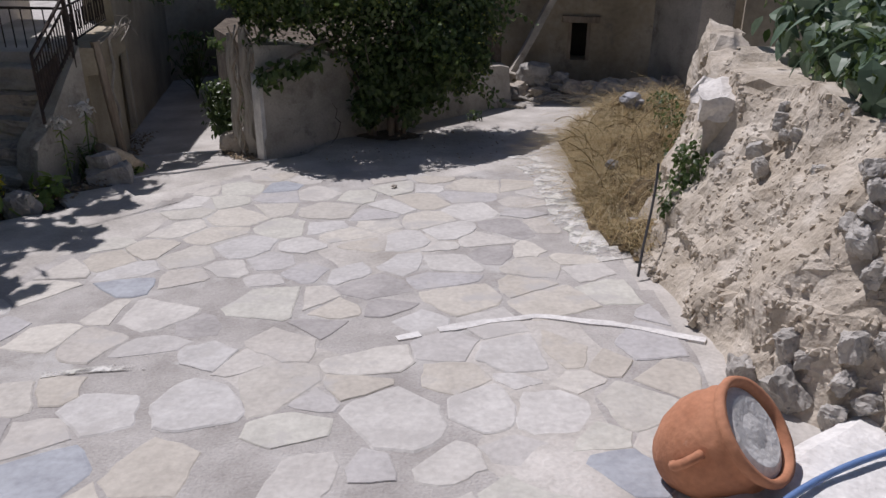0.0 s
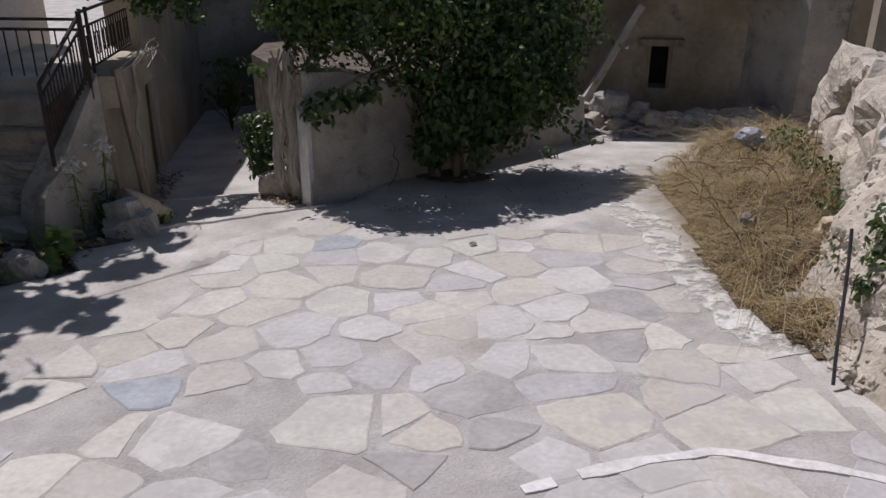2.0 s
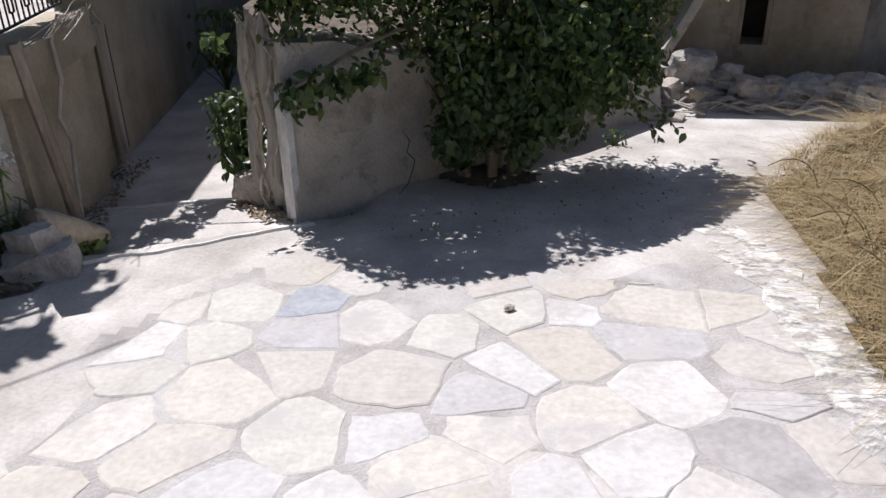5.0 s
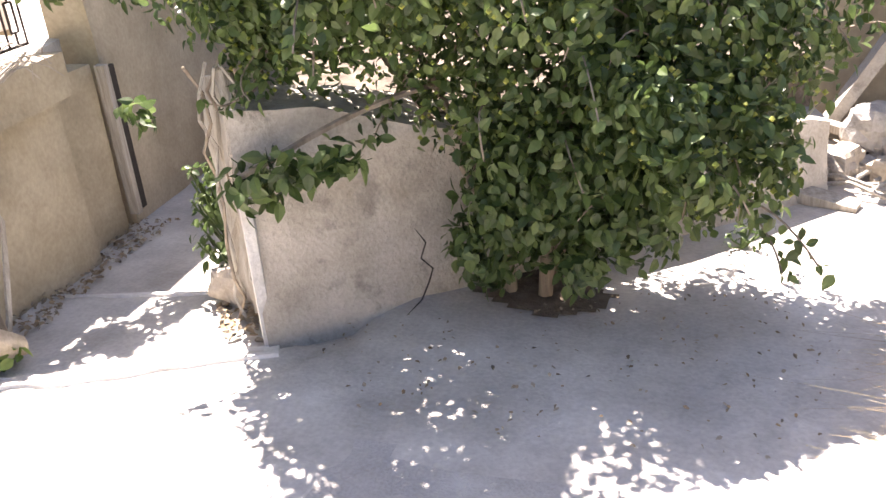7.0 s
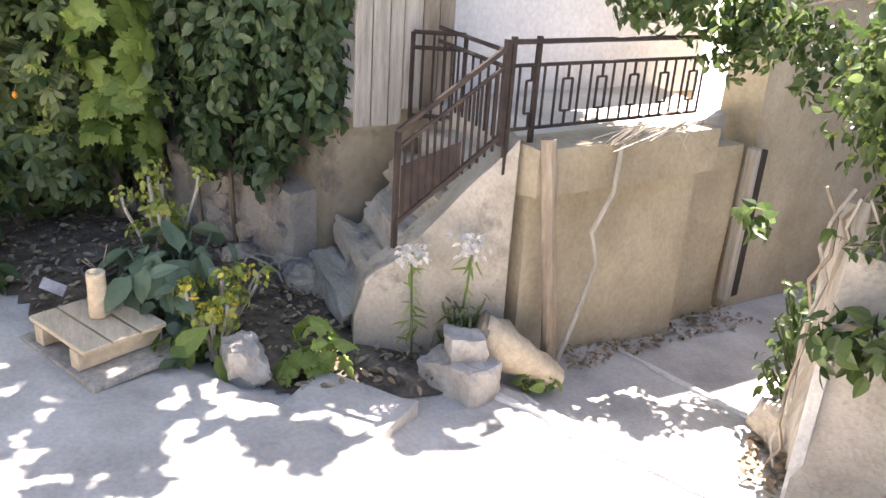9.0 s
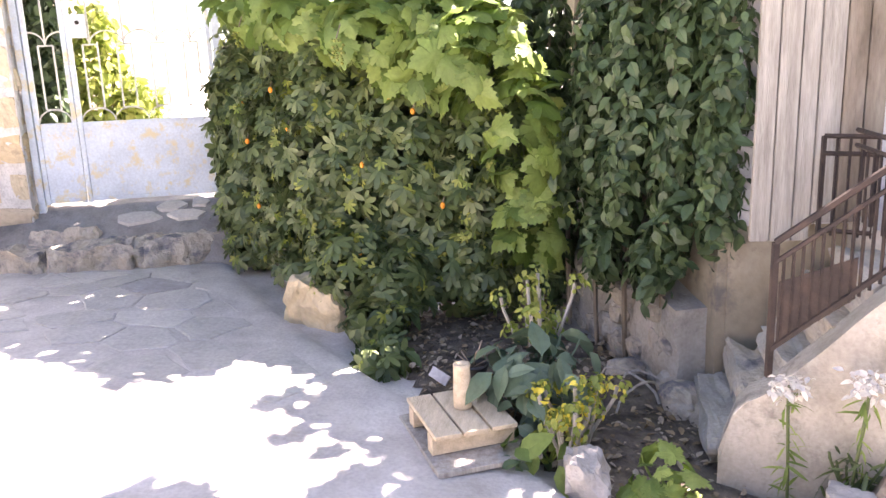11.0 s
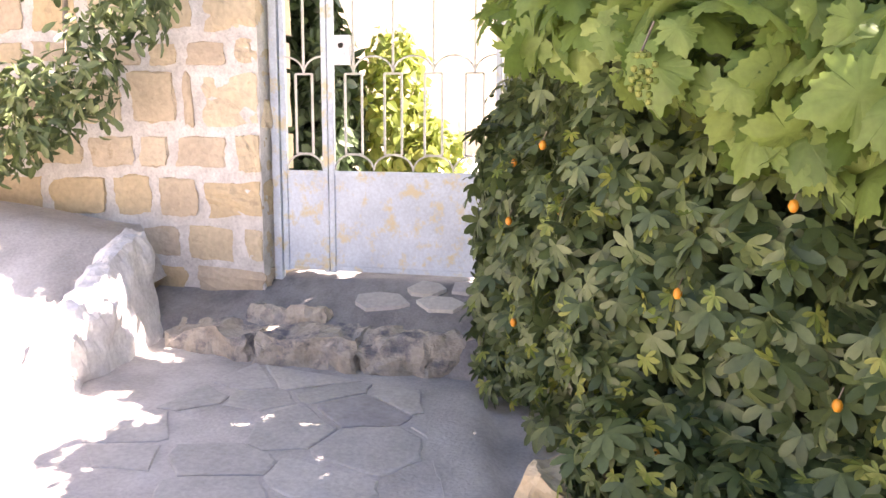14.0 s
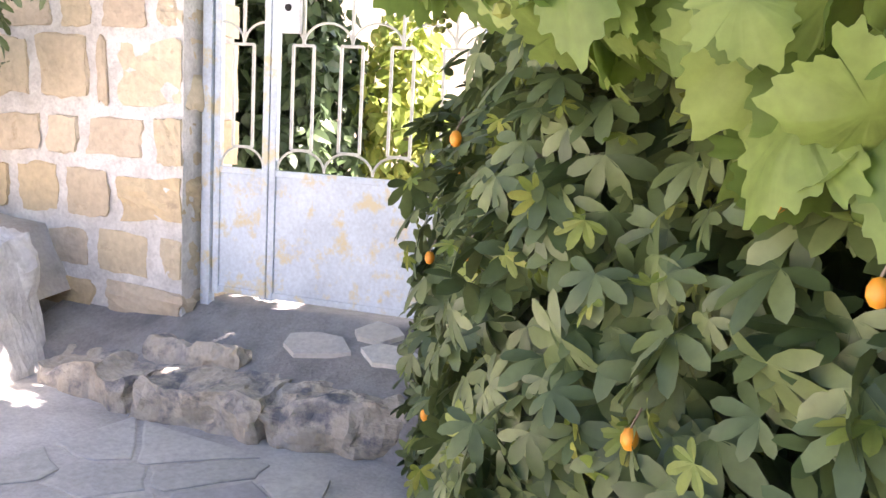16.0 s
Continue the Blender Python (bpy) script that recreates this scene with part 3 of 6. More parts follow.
CW = tagged(piece("wall_corner", corner_wall(), CORNER), "battered cement-rendered corner wall, cracked near its foot", "wall", kind="structure")
# white colour stands for the sun on this alley-side face of the wall
tagged(piece("wall_flank", prism([(-1.585, 6.5), (-1.5, 6.385), (-1.475, 6.42), (-1.56, 6.62), (-1.61, 6.6)], -0.6, lambda x, y: 0.2 if y > 6.55 else 0.12), WHITE), "flank of the corner wall in the alley, coloured white for sunlight", "wall", kind="structure")
tagged(piece("terrace", prism([(-1.62, 6.98), (-1.3, 6.86), (-0.4, 7.6), (0.6, 8.7), (-0.2, 10.5), (-2.9, 11.5), (-2.55, 9.0)], -1.0, lambda x, y: 0.28 - 0.05 * (y - 7)), SOIL), "earth terrace behind the corner wall", "terrace", kind="structure")

# crack in the corner wall
def crack(points, r):
    return tube(points, [r * (1 if 0 < i < len(points) - 1 else 0.3) for i in range(len(points))], 4)
tagged(piece("crack", crack([(-0.965, 6.74, -0.08), (-0.925, 6.745, -0.14), (-0.94, 6.72, -0.2), (-0.9, 6.74, -0.25), (-0.91, 6.71, -0.3), (-0.93, 6.67, -0.36), (-0.98, 6.62, -0.41)], 0.0035), DARK), "dark crack in the render", "crack", kind="structure")

# ---- right side: rubble bank, dry grass ----
def bank():
    foot = [(1.12, 4.5), (1.02, 4.0), (1.05, 3.6), (1.08, 3.25), (1.12, 2.95), (1.1, 2.6), (1.26, 2.3), (1.5, 2.1), (1.8, 1.9)]
    V, F = [], []
    n, rows = 42, 22
    for i in range(n + 1):
        u = i / n * (len(foot) - 1)
        k = min(int(u), len(foot) - 2)
        f = u - k
        x = foot[k][0] + (foot[k + 1][0] - foot[k][0]) * f
        y = foot[k][1] + (foot[k + 1][1] - foot[k][1]) * f
        for j in range(rows + 1):
            v = j / rows
            h = 1.05 * v
            lean = 0.42 * v + 0.12 * v * v
            p = Vector((x + lean * 0.95, y + lean * 0.28, gz(x, y) - 0.08 + h))
            q = noise.noise_vector(p * 3.2) * 0.09 + noise.noise_vector(p * 9) * 0.035
            fade = min(1.0, v * 4 + 0.15)
            V.append(tuple(p + q * fade))
        V.append((x + 1.8, y + 0.4, gz(x, y) + 0.98))
    w = rows + 2
    for i in range(n):
        for j in range(rows + 1):
            F.append([i * w + j, i * w + j + 1, (i + 1) * w + j + 1, (i + 1) * w + j])
    return V, F

tagged(piece("rubble_bank", bank(), RUBBLE), "eroded earth and rubble bank beside the street", "bank", kind="structure")
tagged(piece("wall_garden", moved(block((0.2, 2.9, 1.3), None, 0, 0.11, 34, 5), Matrix.Translation((1.78, 5.35, -0.05)) @ pose(0, 0, 0, 0, 8, -17)), RUBBLE), "crumbling plastered garden wall above the grass", "wall", kind="structure")

def grass_height(x, y):
    lump = noise.noise(Vector((x * 4.5, y * 4.5, 1.7))) * 0.09 + noise.noise(Vector((x * 11, y * 11, 4.2))) * 0.035
    return 0.3 * smooth01((x - 0.85) / 0.8) + 0.03 + 1.5 * lump * smooth01((x - 0.9) / 0.25)
GRASS_POLY = [(1.05, 3.85), (0.92, 4.15), (0.88, 4.5), (0.87, 4.95), (0.92, 5.4), (0.96, 5.8), (0.97, 6.6), (1.25, 7.05), (2.1, 7.2), (2.0, 6.2), (1.6, 5.0), (1.3, 3.9)]
# dark mound colour reads as shade between the grass stalks
tagged(piece("grass_mound", patch(GRASS_POLY, grass_height, 0.05, 0.03, 3), STRAW), "mound of straw and dry earth at the street edge, darkened for shaded gaps", "mound", kind="structure")

def inside_poly(poly, x, y):
    c = False
    for (ax, ay), (bx, by) in zip(poly, poly[1:] + poly[:1]):
        if (ay > y) != (by > y) and x < (bx - ax) * (y - ay) / (by - ay) + ax:
            c = not c
    return c

def blades(poly, count, rng, height, seglen, lean, zfun, width=0.003):
    """Thin bent stalks as folded strips."""
    V, F = [], []
    xs, ys = [p[0] for p in poly], [p[1] for p in poly]
    made = 0
    while made < count:
        x, y = rng.uniform(min(xs), max(xs)), rng.uniform(min(ys), max(ys))
        if not inside_poly(poly, x, y):
            continue
        made += 1
        h = height * rng.uniform(0.4, 1.2)
        a = rng.uniform(0, 6.283)
        d = Vector((math.cos(a), math.sin(a), 0))
        s = Vector((-d.y, d.x, 0)) * width * rng.uniform(0.6, 1.5)
        l = lean * rng.uniform(0.2, 1.5)
        p = Vector((x, y, zfun(x, y)))
        k = len(V)
        for i in range(seglen + 1):
            u = i / seglen
            q = p + d * l * h * u * u * 1.4 + Vector((0, 0, h * (u - 0.35 * l * u * u)))
            t = s * (1 - 0.8 * u)
            V += [tuple(q - t), tuple(q + t)]
        for i in range(seglen):
            F.append([k + 2 * i, k + 2 * i + 1, k + 2 * i + 3, k + 2 * i + 2])
    return V, F

RNG = random.Random(11)
def tufts(x, y):
    return gz(x, y) + grass_height(x, y) * 0.85
TALL = [(1.0, 4.6), (1.05, 6.6), (2.0, 7.0), (1.6, 5.0)]
tagged(piece("dry_grass", join(blades(GRASS_POLY, 13000, RNG, 0.07, 3, 1.6, tufts, 0.0024), blades(TALL, 7000, RNG, 0.15, 4, 2.2, tufts, 0.002), blades(TALL, 1500, RNG, 0.27, 6, 1.5, tufts, 0.0021)), DRYGRASS), "tangled straw-yellow dry grass on the mound", "dry grass", kind="stuff")
def grass_weeds():
    rng = random.Random(66)
    w = thing("weed_bush", (1.6, 5.4, gz(1.6, 5.4) + 0.2), "green weeds growing through the dry grass by the bank", "weed")
    bl = [((1.5, 4.75, 0.06), (0.14, 0.4, 0.16)), ((1.62, 5.5, 0.05), (0.16, 0.45, 0.17)), ((1.75, 6.3, 0.02), (0.16, 0.4, 0.15)), ((1.3, 4.3, 0.05), (0.1, 0.25, 0.14))]
    piece("leaves", scatter(OVATE, blob_spots(bl, 1300, rng, 0.035, 0.3), rng, 50), LEAF, w)
    for k in range(10):
        y = 4.4 + 0.2 * k
        piece("stem", tube([(1.45 + 0.03 * k, y, gz(1.5, y) + 0.1), (1.47 + 0.03 * k, y + 0.04, gz(1.5, y) + 0.45)], 0.004, 4), BARK, w)
    b = thing("weed_bush", (1.3, 3.95, 0.2), "small green bush rooted in the side of the bank", "weed")
    piece("leaves", scatter(OVATE, blob_spots([((1.27, 3.95, 0.3), (0.12, 0.16, 0.2)), ((1.2, 3.9, 0.12), (0.08, 0.1, 0.12))], 420, rng, 0.035, 0.3), rng, 50), LEAF, b)
    piece("stem", tube([(1.34, 3.98, 0.1), (1.27, 3.95, 0.35)], 0.006, 5), BARK, b)
grass_weeds()

# ---- ruined house at the end of the path ----
def wall_with_hole(a, b, z0, z1, hole, thick):
    """A wall from a to b with one rectangular opening (from, to, sill, head) through it."""
    a, b = Vector((*a, 0)), Vector((*b, 0))
    L = (b - a).length
    d = (b - a) / L
    n = Vector((-d.y, d.x, 0))
    us, vs = [0, hole[0], hole[1], L], [z0, hole[2], hole[3], z1]
    V, F = [], []
    for s in (0, 1):
        for u in us:
            for v in vs:
                p = a + d * u + n * thick * s
                V.append((p.x, p.y, v))
    o = 16
    for i in range(3):
        for j in range(3):
            if i == 1 and j == 1:
                continue
            q = [i * 4 + j, (i + 1) * 4 + j, (i + 1) * 4 + j + 1, i * 4 + j + 1]
            F += [q, [k + o for k in q][::-1]]
    for p, q in ((5, 9), (9, 10), (10, 6), (6, 5)):
        F.append([p, q, q + o, p + o])
    for i in range(3):
        F.append([i * 4 + 3, (i + 1) * 4 + 3, (i + 1) * 4 + 3 + o, i * 4 + 3 + o])
        F.append([i, i + 1, i + 1 + o, i + o])
        F.append([12 + i, 12 + i + 1, 12 + i + 1 + o, 12 + i + o])
    return V, F

ruin = thing("ruined_house", (1.5, 9.3, -0.6), "roofless ruined house with stained ochre walls", "house")
piece("wall", wall_with_hole((0.55, 9.42), (2.6, 9.08), -1.0, 0.95, (0.86, 1.1, -0.18, 0.24), 0.3), RUIN, ruin)
piece("end_wall", prism([(2.3, 9.14), (2.62, 8.5), (3.3, 8.2), (3.4, 9.2)], -1.0, 2.0), CORNER, ruin, "tall pale end wall with flaking render")
piece("lintel", block((0.42, 0.1, 0.07), pose(1.52, 9.24, 0.28, 0, 0, -9.4), 0.008), BARK, ruin, "dark timber lintel")
piece("window_frame", join(block((0.04, 0.05, 0.42), pose(1.41, 9.3, 0.03, 0, 0, -9.4), 0.004), block((0.04, 0.05, 0.42), pose(1.62, 9.27, 0.03, 0, 0, -9.4), 0.004)), BARK, ruin)
# solid near-black block that paints the unlit interior seen through the window
piece("dark_room", prism([(0.8, 9.75), (2.5, 9.45), (2.6, 11.2), (0.9, 11.4)], -1.0, 0.9), DARK, ruin)
piece("roof_beam", tube([(0.5, 9.0, 0.98), (2.7, 8.7, 0.86)], 0.05, 7, 0.2, 4), GREYWOOD, ruin, "sagging grey roof timber")
piece("roof", moved(block((2.4, 0.75, 0.05), None, 0.008, 0.02, 6, 8), Matrix.Translation((1.65, 9.12, 0.93)) @ pose(0, 0, 0, 12, 3, -9)), DARK, ruin, "dark sagging earth roof edge")
slope = thing("stair_wall", (0.95, 9.0, -0.5), "sloping weathered stair wall of the ruin", "wall")
piece("slope", moved(block((0.07, 0.16, 1.2), None, 0.01, 0.01, 4, 6), Matrix.Translation((0.97, 9.1, 0.12)) @ pose(0, 0, 0, 0, 27, 0)), CORNER, slope)
wall_slab("wall_far_right", (2.9, 8.3), (5.5, 7.6), -1.0, 2.4, 0.4, RUIN, "weathered house wall beyond the bank")
wall_slab("wall_far_right", (2.6, 7.2), (5.6, 6.2), -1.0, 1.5, 0.4, RUIN, "rough garden wall beyond the bank")
wall_slab("wall_far", (-2.6, 12.6), (0.8, 11.6), -1.2, 2.6, 0.4, RUIN, "weathered house wall beyond the shrub")

# ---- gate and stone wall ----
GO, GD = Vector((-5.61, 0.78, 0)), Vector((-0.373, 0.928, 0))      # start of the gate and its direction
GN = Vector((0.928, 0.373, 0))                                        # towards the street
GM = Matrix(((GD.x, GN.x, 0, GO.x), (GD.y, GN.y, 0, GO.y), (0, 0, 1, 0), (0, 0, 0, 1)))  # along, outwards, up

def at_gate(vf, u=0, v=0, z=0):
    return moved(vf, GM @ Matrix.Translation((u, v, z)))

def bar(u0, z0, u1, z1, w=0.012, v=0.0):
    d = Vector((u1 - u0, 0, z1 - z0))
    m = Matrix.Translation(((u0 + u1) / 2, v, (z0 + z1) / 2)) @ pose(0, 0, 0, 0, -math.degrees(math.atan2(d.z, d.x)), 0)
    return moved(block((d.length, w, w), None, 0), GM @ m)

def gate_leaf(name, u0, u1, label, cells):
    leaf = thing(name, GM @ Vector(((u0 + u1) / 2, 0, 0.21)), label, "gate", "leaves of the iron gate")
    piece("panel", at_gate(block((u1 - u0 - 0.05, 0.012, 0.6), None, 0.003), (u0 + u1) / 2, 0, 0.52), GATEPAINT, leaf, "rust-stained pale sheet-metal panel")
    for u in (u0 + 0.017, u1 - 0.017):
        piece("stile", at_gate(block((0.034, 0.034, 1.95), None, 0.004), u, 0, 1.185), GATEPAINT, leaf)
    for z in (0.235, 0.815, 2.14):
        piece("rail", at_gate(block((u1 - u0 - 0.06, 0.028, 0.03), None, 0.003), (u0 + u1) / 2, 0, z), GATEPAINT, leaf)
    w = (u1 - u0 - 0.07) / cells
    for i in range(cells):
        c = u0 + 0.035 + (i + 0.5) * w
        h = min(0.052, w * 0.3)
        # upright frame, arcs above and below, and a stem to the top rail
        piece("frame_bar", join(bar(c - h, 0.93, c - h, 1.4), bar(c + h, 0.93, c + h, 1.4), bar(c - h, 0.93, c + h, 0.93), bar(c - h, 1.4, c + h, 1.4)), IRONPAINT, leaf)
        for s in (-1, 1):
            pts = [GM @ Vector((c + s * (w / 2) * math.sin(a), 0, 0.835 + 0.095 * math.cos(a))) for a in [j * math.pi / 2 / 7 for j in range(8)]]
            piece("scroll", tube(pts, 0.006, 5), IRONPAINT, leaf)
            pts = [GM @ Vector((c + s * (w / 2) * (1 - math.cos(a)), 0, 1.4 + 0.1 * math.sin(a))) for a in [j * math.pi / 2 / 7 for j in range(8)]]
            piece("scroll", tube(pts, 0.006, 5), IRONPAINT, leaf)
        piece("stem", bar(c, 1.4, c, 2.13), IRONPAINT, leaf)
    return leaf

narrow = gate_leaf("gate_leaf", 0.03, 0.327, "narrow fixed leaf of a pale blue iron gate", 1)
wide = gate_leaf("gate_leaf", 0.333, 1.37, "wide leaf of a pale blue iron gate with scrollwork", 4)
lock = thing("gate_lock", GM @ Vector((0.425, 0.02, 1.535)), "pale metal lock box on the gate", "lock")
piece("lock_plate", at_gate(block((0.115, 0.03, 0.17), None, 0.006), 0.425, 0.02, 1.535), LOCKPAINT, lock)
piece("keyhole", at_gate(moved(lathe([(0.0, 0.012), (0.014, 0.01), (0.016, 0.0)], 10), pose(0, 0, 0, -90)), 0.425, 0.036, 1.56), DARK, lock)
tagged(piece("gate_post", at_gate(block((0.05, 0.05, 2.1), None, 0.004), 0.0, 0.01, 1.2), GATEPAINT), "pale blue square gate post", "post")
tagged(piece("gate_post", at_gate(block((0.06, 0.06, 2.1), None, 0.004), 1.41, 0.0, 1.2), GATEPAINT), "pale blue square gate post in the hedge", "post")

PO = Vector((-5.455, 0.81, 0))        # front corner of the pillar
PD = Vector((0.373, -0.928, 0))       # along the wall, away from the gate
def build_block_wall():
    core = tagged(piece("wall_stone", prism([tuple((PO - GN * 0.004 + PD * 0.012)[:2]), tuple((PO - GN * 0.004 + PD * 2.6)[:2]), tuple((PO - GN * 0.4 + PD * 2.6)[:2]), tuple((PO - GN * 0.4 + PD * 0.012)[:2])], -0.3, 2.35), JOINT), "garden wall of squared ochre stone with wide lime joints", "wall", kind="structure")
    M = Matrix(((PD.x, GN.x, 0, PO.x), (PD.y, GN.y, 0, PO.y), (0, 0, 1, 0), (0, 0, 0, 1)))
    rng = random.Random(5)
    courses = [(0.05, 0.2, [0.5, 0.42, 0.4, 0.45, 0.5]), (0.27, 0.235, [0.17, 0.36, 0.34, 0.42, 0.4, 0.5]), (0.525, 0.275, [0.41, 0.3, 0.32, 0.45, 0.4, 0.4]), (0.82, 0.235, [0.2, 0.4, 0.22, 0.36, 0.45, 0.4]), (1.075, 0.345, [0.41, 0.115, 0.36, 0.42, 0.4, 0.45]), (1.44, 0.17, [0.19, 0.3, 0.26, 0.4, 0.4, 0.4]), (1.63, 0.31, [0.4, 0.32, 0.42, 0.4, 0.45]), (1.96, 0.28, [0.22, 0.42, 0.4, 0.4, 0.45])]
    k = 0
    for z, h, lens in courses:
        u = 0.0
        for i, L in enumerate(lens):
            if u + L > 2.55:
                break
            depth = 0.07 if i else 0.22
            gap = rng.uniform(0.045, 0.07)
            jz = rng.uniform(-0.012, 0.012)
            c = (u + (L - (gap if i else gap * 0.5)) / 2 + (0 if i == 0 else gap / 2), 0.0 - depth / 2 + rng.uniform(0.0, 0.014), z + h / 2 + jz)
            size = (max(0.06, L - gap), depth, h - rng.uniform(0.03, 0.05))
            vf = boulder((size[0] * rng.uniform(0.94, 1.04), size[1], size[2] * rng.uniform(0.92, 1.05)), Matrix(), k, 0.115, 0.3 if i else 0.15, 8)
            piece("stone_block", moved(vf, M @ Matrix.Translation(c) @ pose(0, 0, 0, 0, rng.uniform(-3.5, 3.5), 0)), BLOCK, core, smooth=False)
            k += 1
            u += L
    # return side of the pillar towards the gate
    for z, h, lens in courses:
        c = M @ Vector((0.02, -0.3, z + h / 2))
        piece("stone_block", moved(block((0.06, 0.2, h - 0.02), None, 0, 0.02, 4, k), M @ Matrix.Translation((0.0, -0.28, z + h / 2))), BLOCK, core)
        k += 1
build_block_wall()

# threshold of rough rocks and the platform before the gate
def platform_z(v):
    return 0.17 - 0.42 * max(0.0, v)

def build_platform():
    """Cement apron falling from the gate to the step rocks, in the gate's own directions."""
    nu, nv = 26, 16
    V, F = [], []
    for i in range(nu + 1):
        for j in range(nv + 1):
            u, v = -0.75 + 2.35 * i / nu, -0.4 + 0.95 * j / nv
            p = GM @ Vector((u, v, platform_z(v)))
            p.z += 0.012 * noise.noise(p * 6) + 0.007 * noise.noise(p * 17)
            if j == nv:
                p.z -= 0.3
            V.append(tuple(p))
    w = nv + 1
    for i in range(nu):
        for j in range(nv):
            F.append([i * w + j, (i + 1) * w + j, (i + 1) * w + j + 1, i * w + j + 1][::-1])
    return V, F
tagged(piece("threshold", build_platform(), PLATFORM, smooth=True), "dark cement platform before the gate", "platform", kind="structure")
def threshold_rock(size, at, turn, seed, tip=0.0):
    tagged(piece("step_rock", crag((size[0] * 1.2, size[1] * 1.12, size[2] * 1.12), pose(*at, tip, 0, turn), seed, 0.036), STEPROCK), "rough grey and ochre step rock before the gate", "rock", "rocks of the gate step")
threshold_rock((0.48, 0.34, 0.2), (-5.1, 0.82, -0.13), 104, 3)
threshold_rock((0.53, 0.36, 0.22), (-5.3, 1.34, -0.135), 118, 7)
threshold_rock((0.58, 0.36, 0.23), (-5.64, 1.83, -0.15), 129, 12)
threshold_rock((0.44, 0.34, 0.22), (-5.98, 2.25, -0.16), 130, 15)
threshold_rock((0.42, 0.27, 0.1), (-5.42, 1.08, 0.0), 112, 21, -8)
def ring_poly(cx, cy, rx, ry, turn, n, seed):
    r = random.Random(seed)
    out = []
    for i in range(n):
        a = 2 * math.pi * (i + r.uniform(-0.25, 0.25)) / n
        k = r.uniform(0.85, 1.1)
        x, y = rx * k * math.cos(a), ry * k * math.sin(a)
        c, s = math.cos(radians(turn)), math.sin(radians(turn))
        out.append((cx + x * c - y * s, cy + x * s + y * c))
    return out
def gate_flag(u, v, ru, rv, n, seed):
    """A flat stone lying in the falling apron."""
    poly = ring_poly(u, v, ru, rv, 0, n, seed)
    z = lambda a, b: platform_z(b) + 0.02
    V = [(a, b, z(a, b) - 0.04) for a, b in poly] + [(a, b, z(a, b)) for a, b in poly]
    m = len(poly)
    F = [list(range(m, 2 * m))] + [[i, (i + 1) % m, m + (i + 1) % m, m + i] for i in range(m)]
    tagged(piece("flagstone_slab", moved((V, F), GM), FLAG), "pale flat flagstone set before the gate", "flagstone", "flagstones before the gate")
gate_flag(0.71, 0.21, 0.17, 0.085, 7, 2)
gate_flag(0.95, 0.07, 0.12, 0.065, 6, 5)
gate_flag(1.05, 0.21, 0.15, 0.07, 6, 8)
gate_flag(1.16, 0.05, 0.09, 0.06, 5, 9)

# whitewashed kerb and the raised ramp beside the gate
KERB_A, KERB_B = Vector((-3.66, 1.08, 0)), Vector((-4.92, 0.36, 0))
def kerb_top(u):
    """Height of the kerb above the street, from its low end to the stone wall."""
    return 0.12 + 0.5 * smooth01(u * 0.95) + 0.02 * u
def build_ramp():
    d = (KERB_B - KERB_A).normalized()
    nn = Vector((-d.y, d.x, 0))
    nu, nw = 30, 16
    V, F = [], []
    for i in range(nu + 1):
        for j in range(nw + 1):
            u, w = -0.5 + 1.75 * i / nu, 2.7 * j / nw
            p = KERB_A + (KERB_B - KERB_A) * u + nn * w
            h = max(0.0, kerb_top(max(0.0, u)) - 0.07) * smooth01((u + 0.5) / 0.5) + 0.09 * smooth01(w / 1.2) * max(0.0, min(1.0, u))
            V.append((p.x, p.y, gz(p.x, p.y) + h + 0.012 * noise.noise(p * 2.5) + 0.006 - (0.3 if j == 0 else 0.0)))
    k = nw + 1
    for i in range(nu):
        for j in range(nw):
            F.append([i * k + j, (i + 1) * k + j, (i + 1) * k + j + 1, i * k + j + 1])
    return V, F
tagged(piece("ramp", build_ramp(), CONCRETE, smooth=True), "raised concrete ramp along the stone wall", "ramp", kind="structure")
def kerb():
    V, F = [], []
    a, b = KERB_A, KERB_B
    n = 60
    for i in range(n + 1):
        u = i / n
        p = a + (b - a) * u
        d = (b - a).normalized()
        nn = Vector((-d.y, d.x, 0))
        h = kerb_top(u)
        prof = [(0.1, -0.1), (0.11, 0.6), (0.095, 0.9), (0.04, 1.0), (-0.03, 0.97), (-0.075, 0.75), (-0.09, 0.35), (-0.12, -0.1)]
        prof = [(a[0] + (b[0] - a[0]) * t / 3, a[1] + (b[1] - a[1]) * t / 3) for a, b in zip(prof, prof[1:]) for t in range(3)] + prof[-1:]
        for s, hh in prof:
            q = p + nn * s
            q.z = gz(q.x, q.y) + h * hh
            k = noise.noise_vector(q * 5) * 0.05 + noise.noise_vector(q * 14) * 0.022 + noise.noise_vector(q * 31) * 0.01
            V.append(tuple(q + k))
    for i in range(n):
        for j in range(21):
            F.append([i * 22 + j, i * 22 + j + 1, (i + 1) * 22 + j + 1, (i + 1) * 22 + j])
    F += [list(range(22))[::-1], [n * 22 + j for j in range(22)]]
    return V, F
tagged(piece("kerb", kerb(), WHITE), "rough whitewashed kerb wall beside the gate step", "kerb", kind="structure")

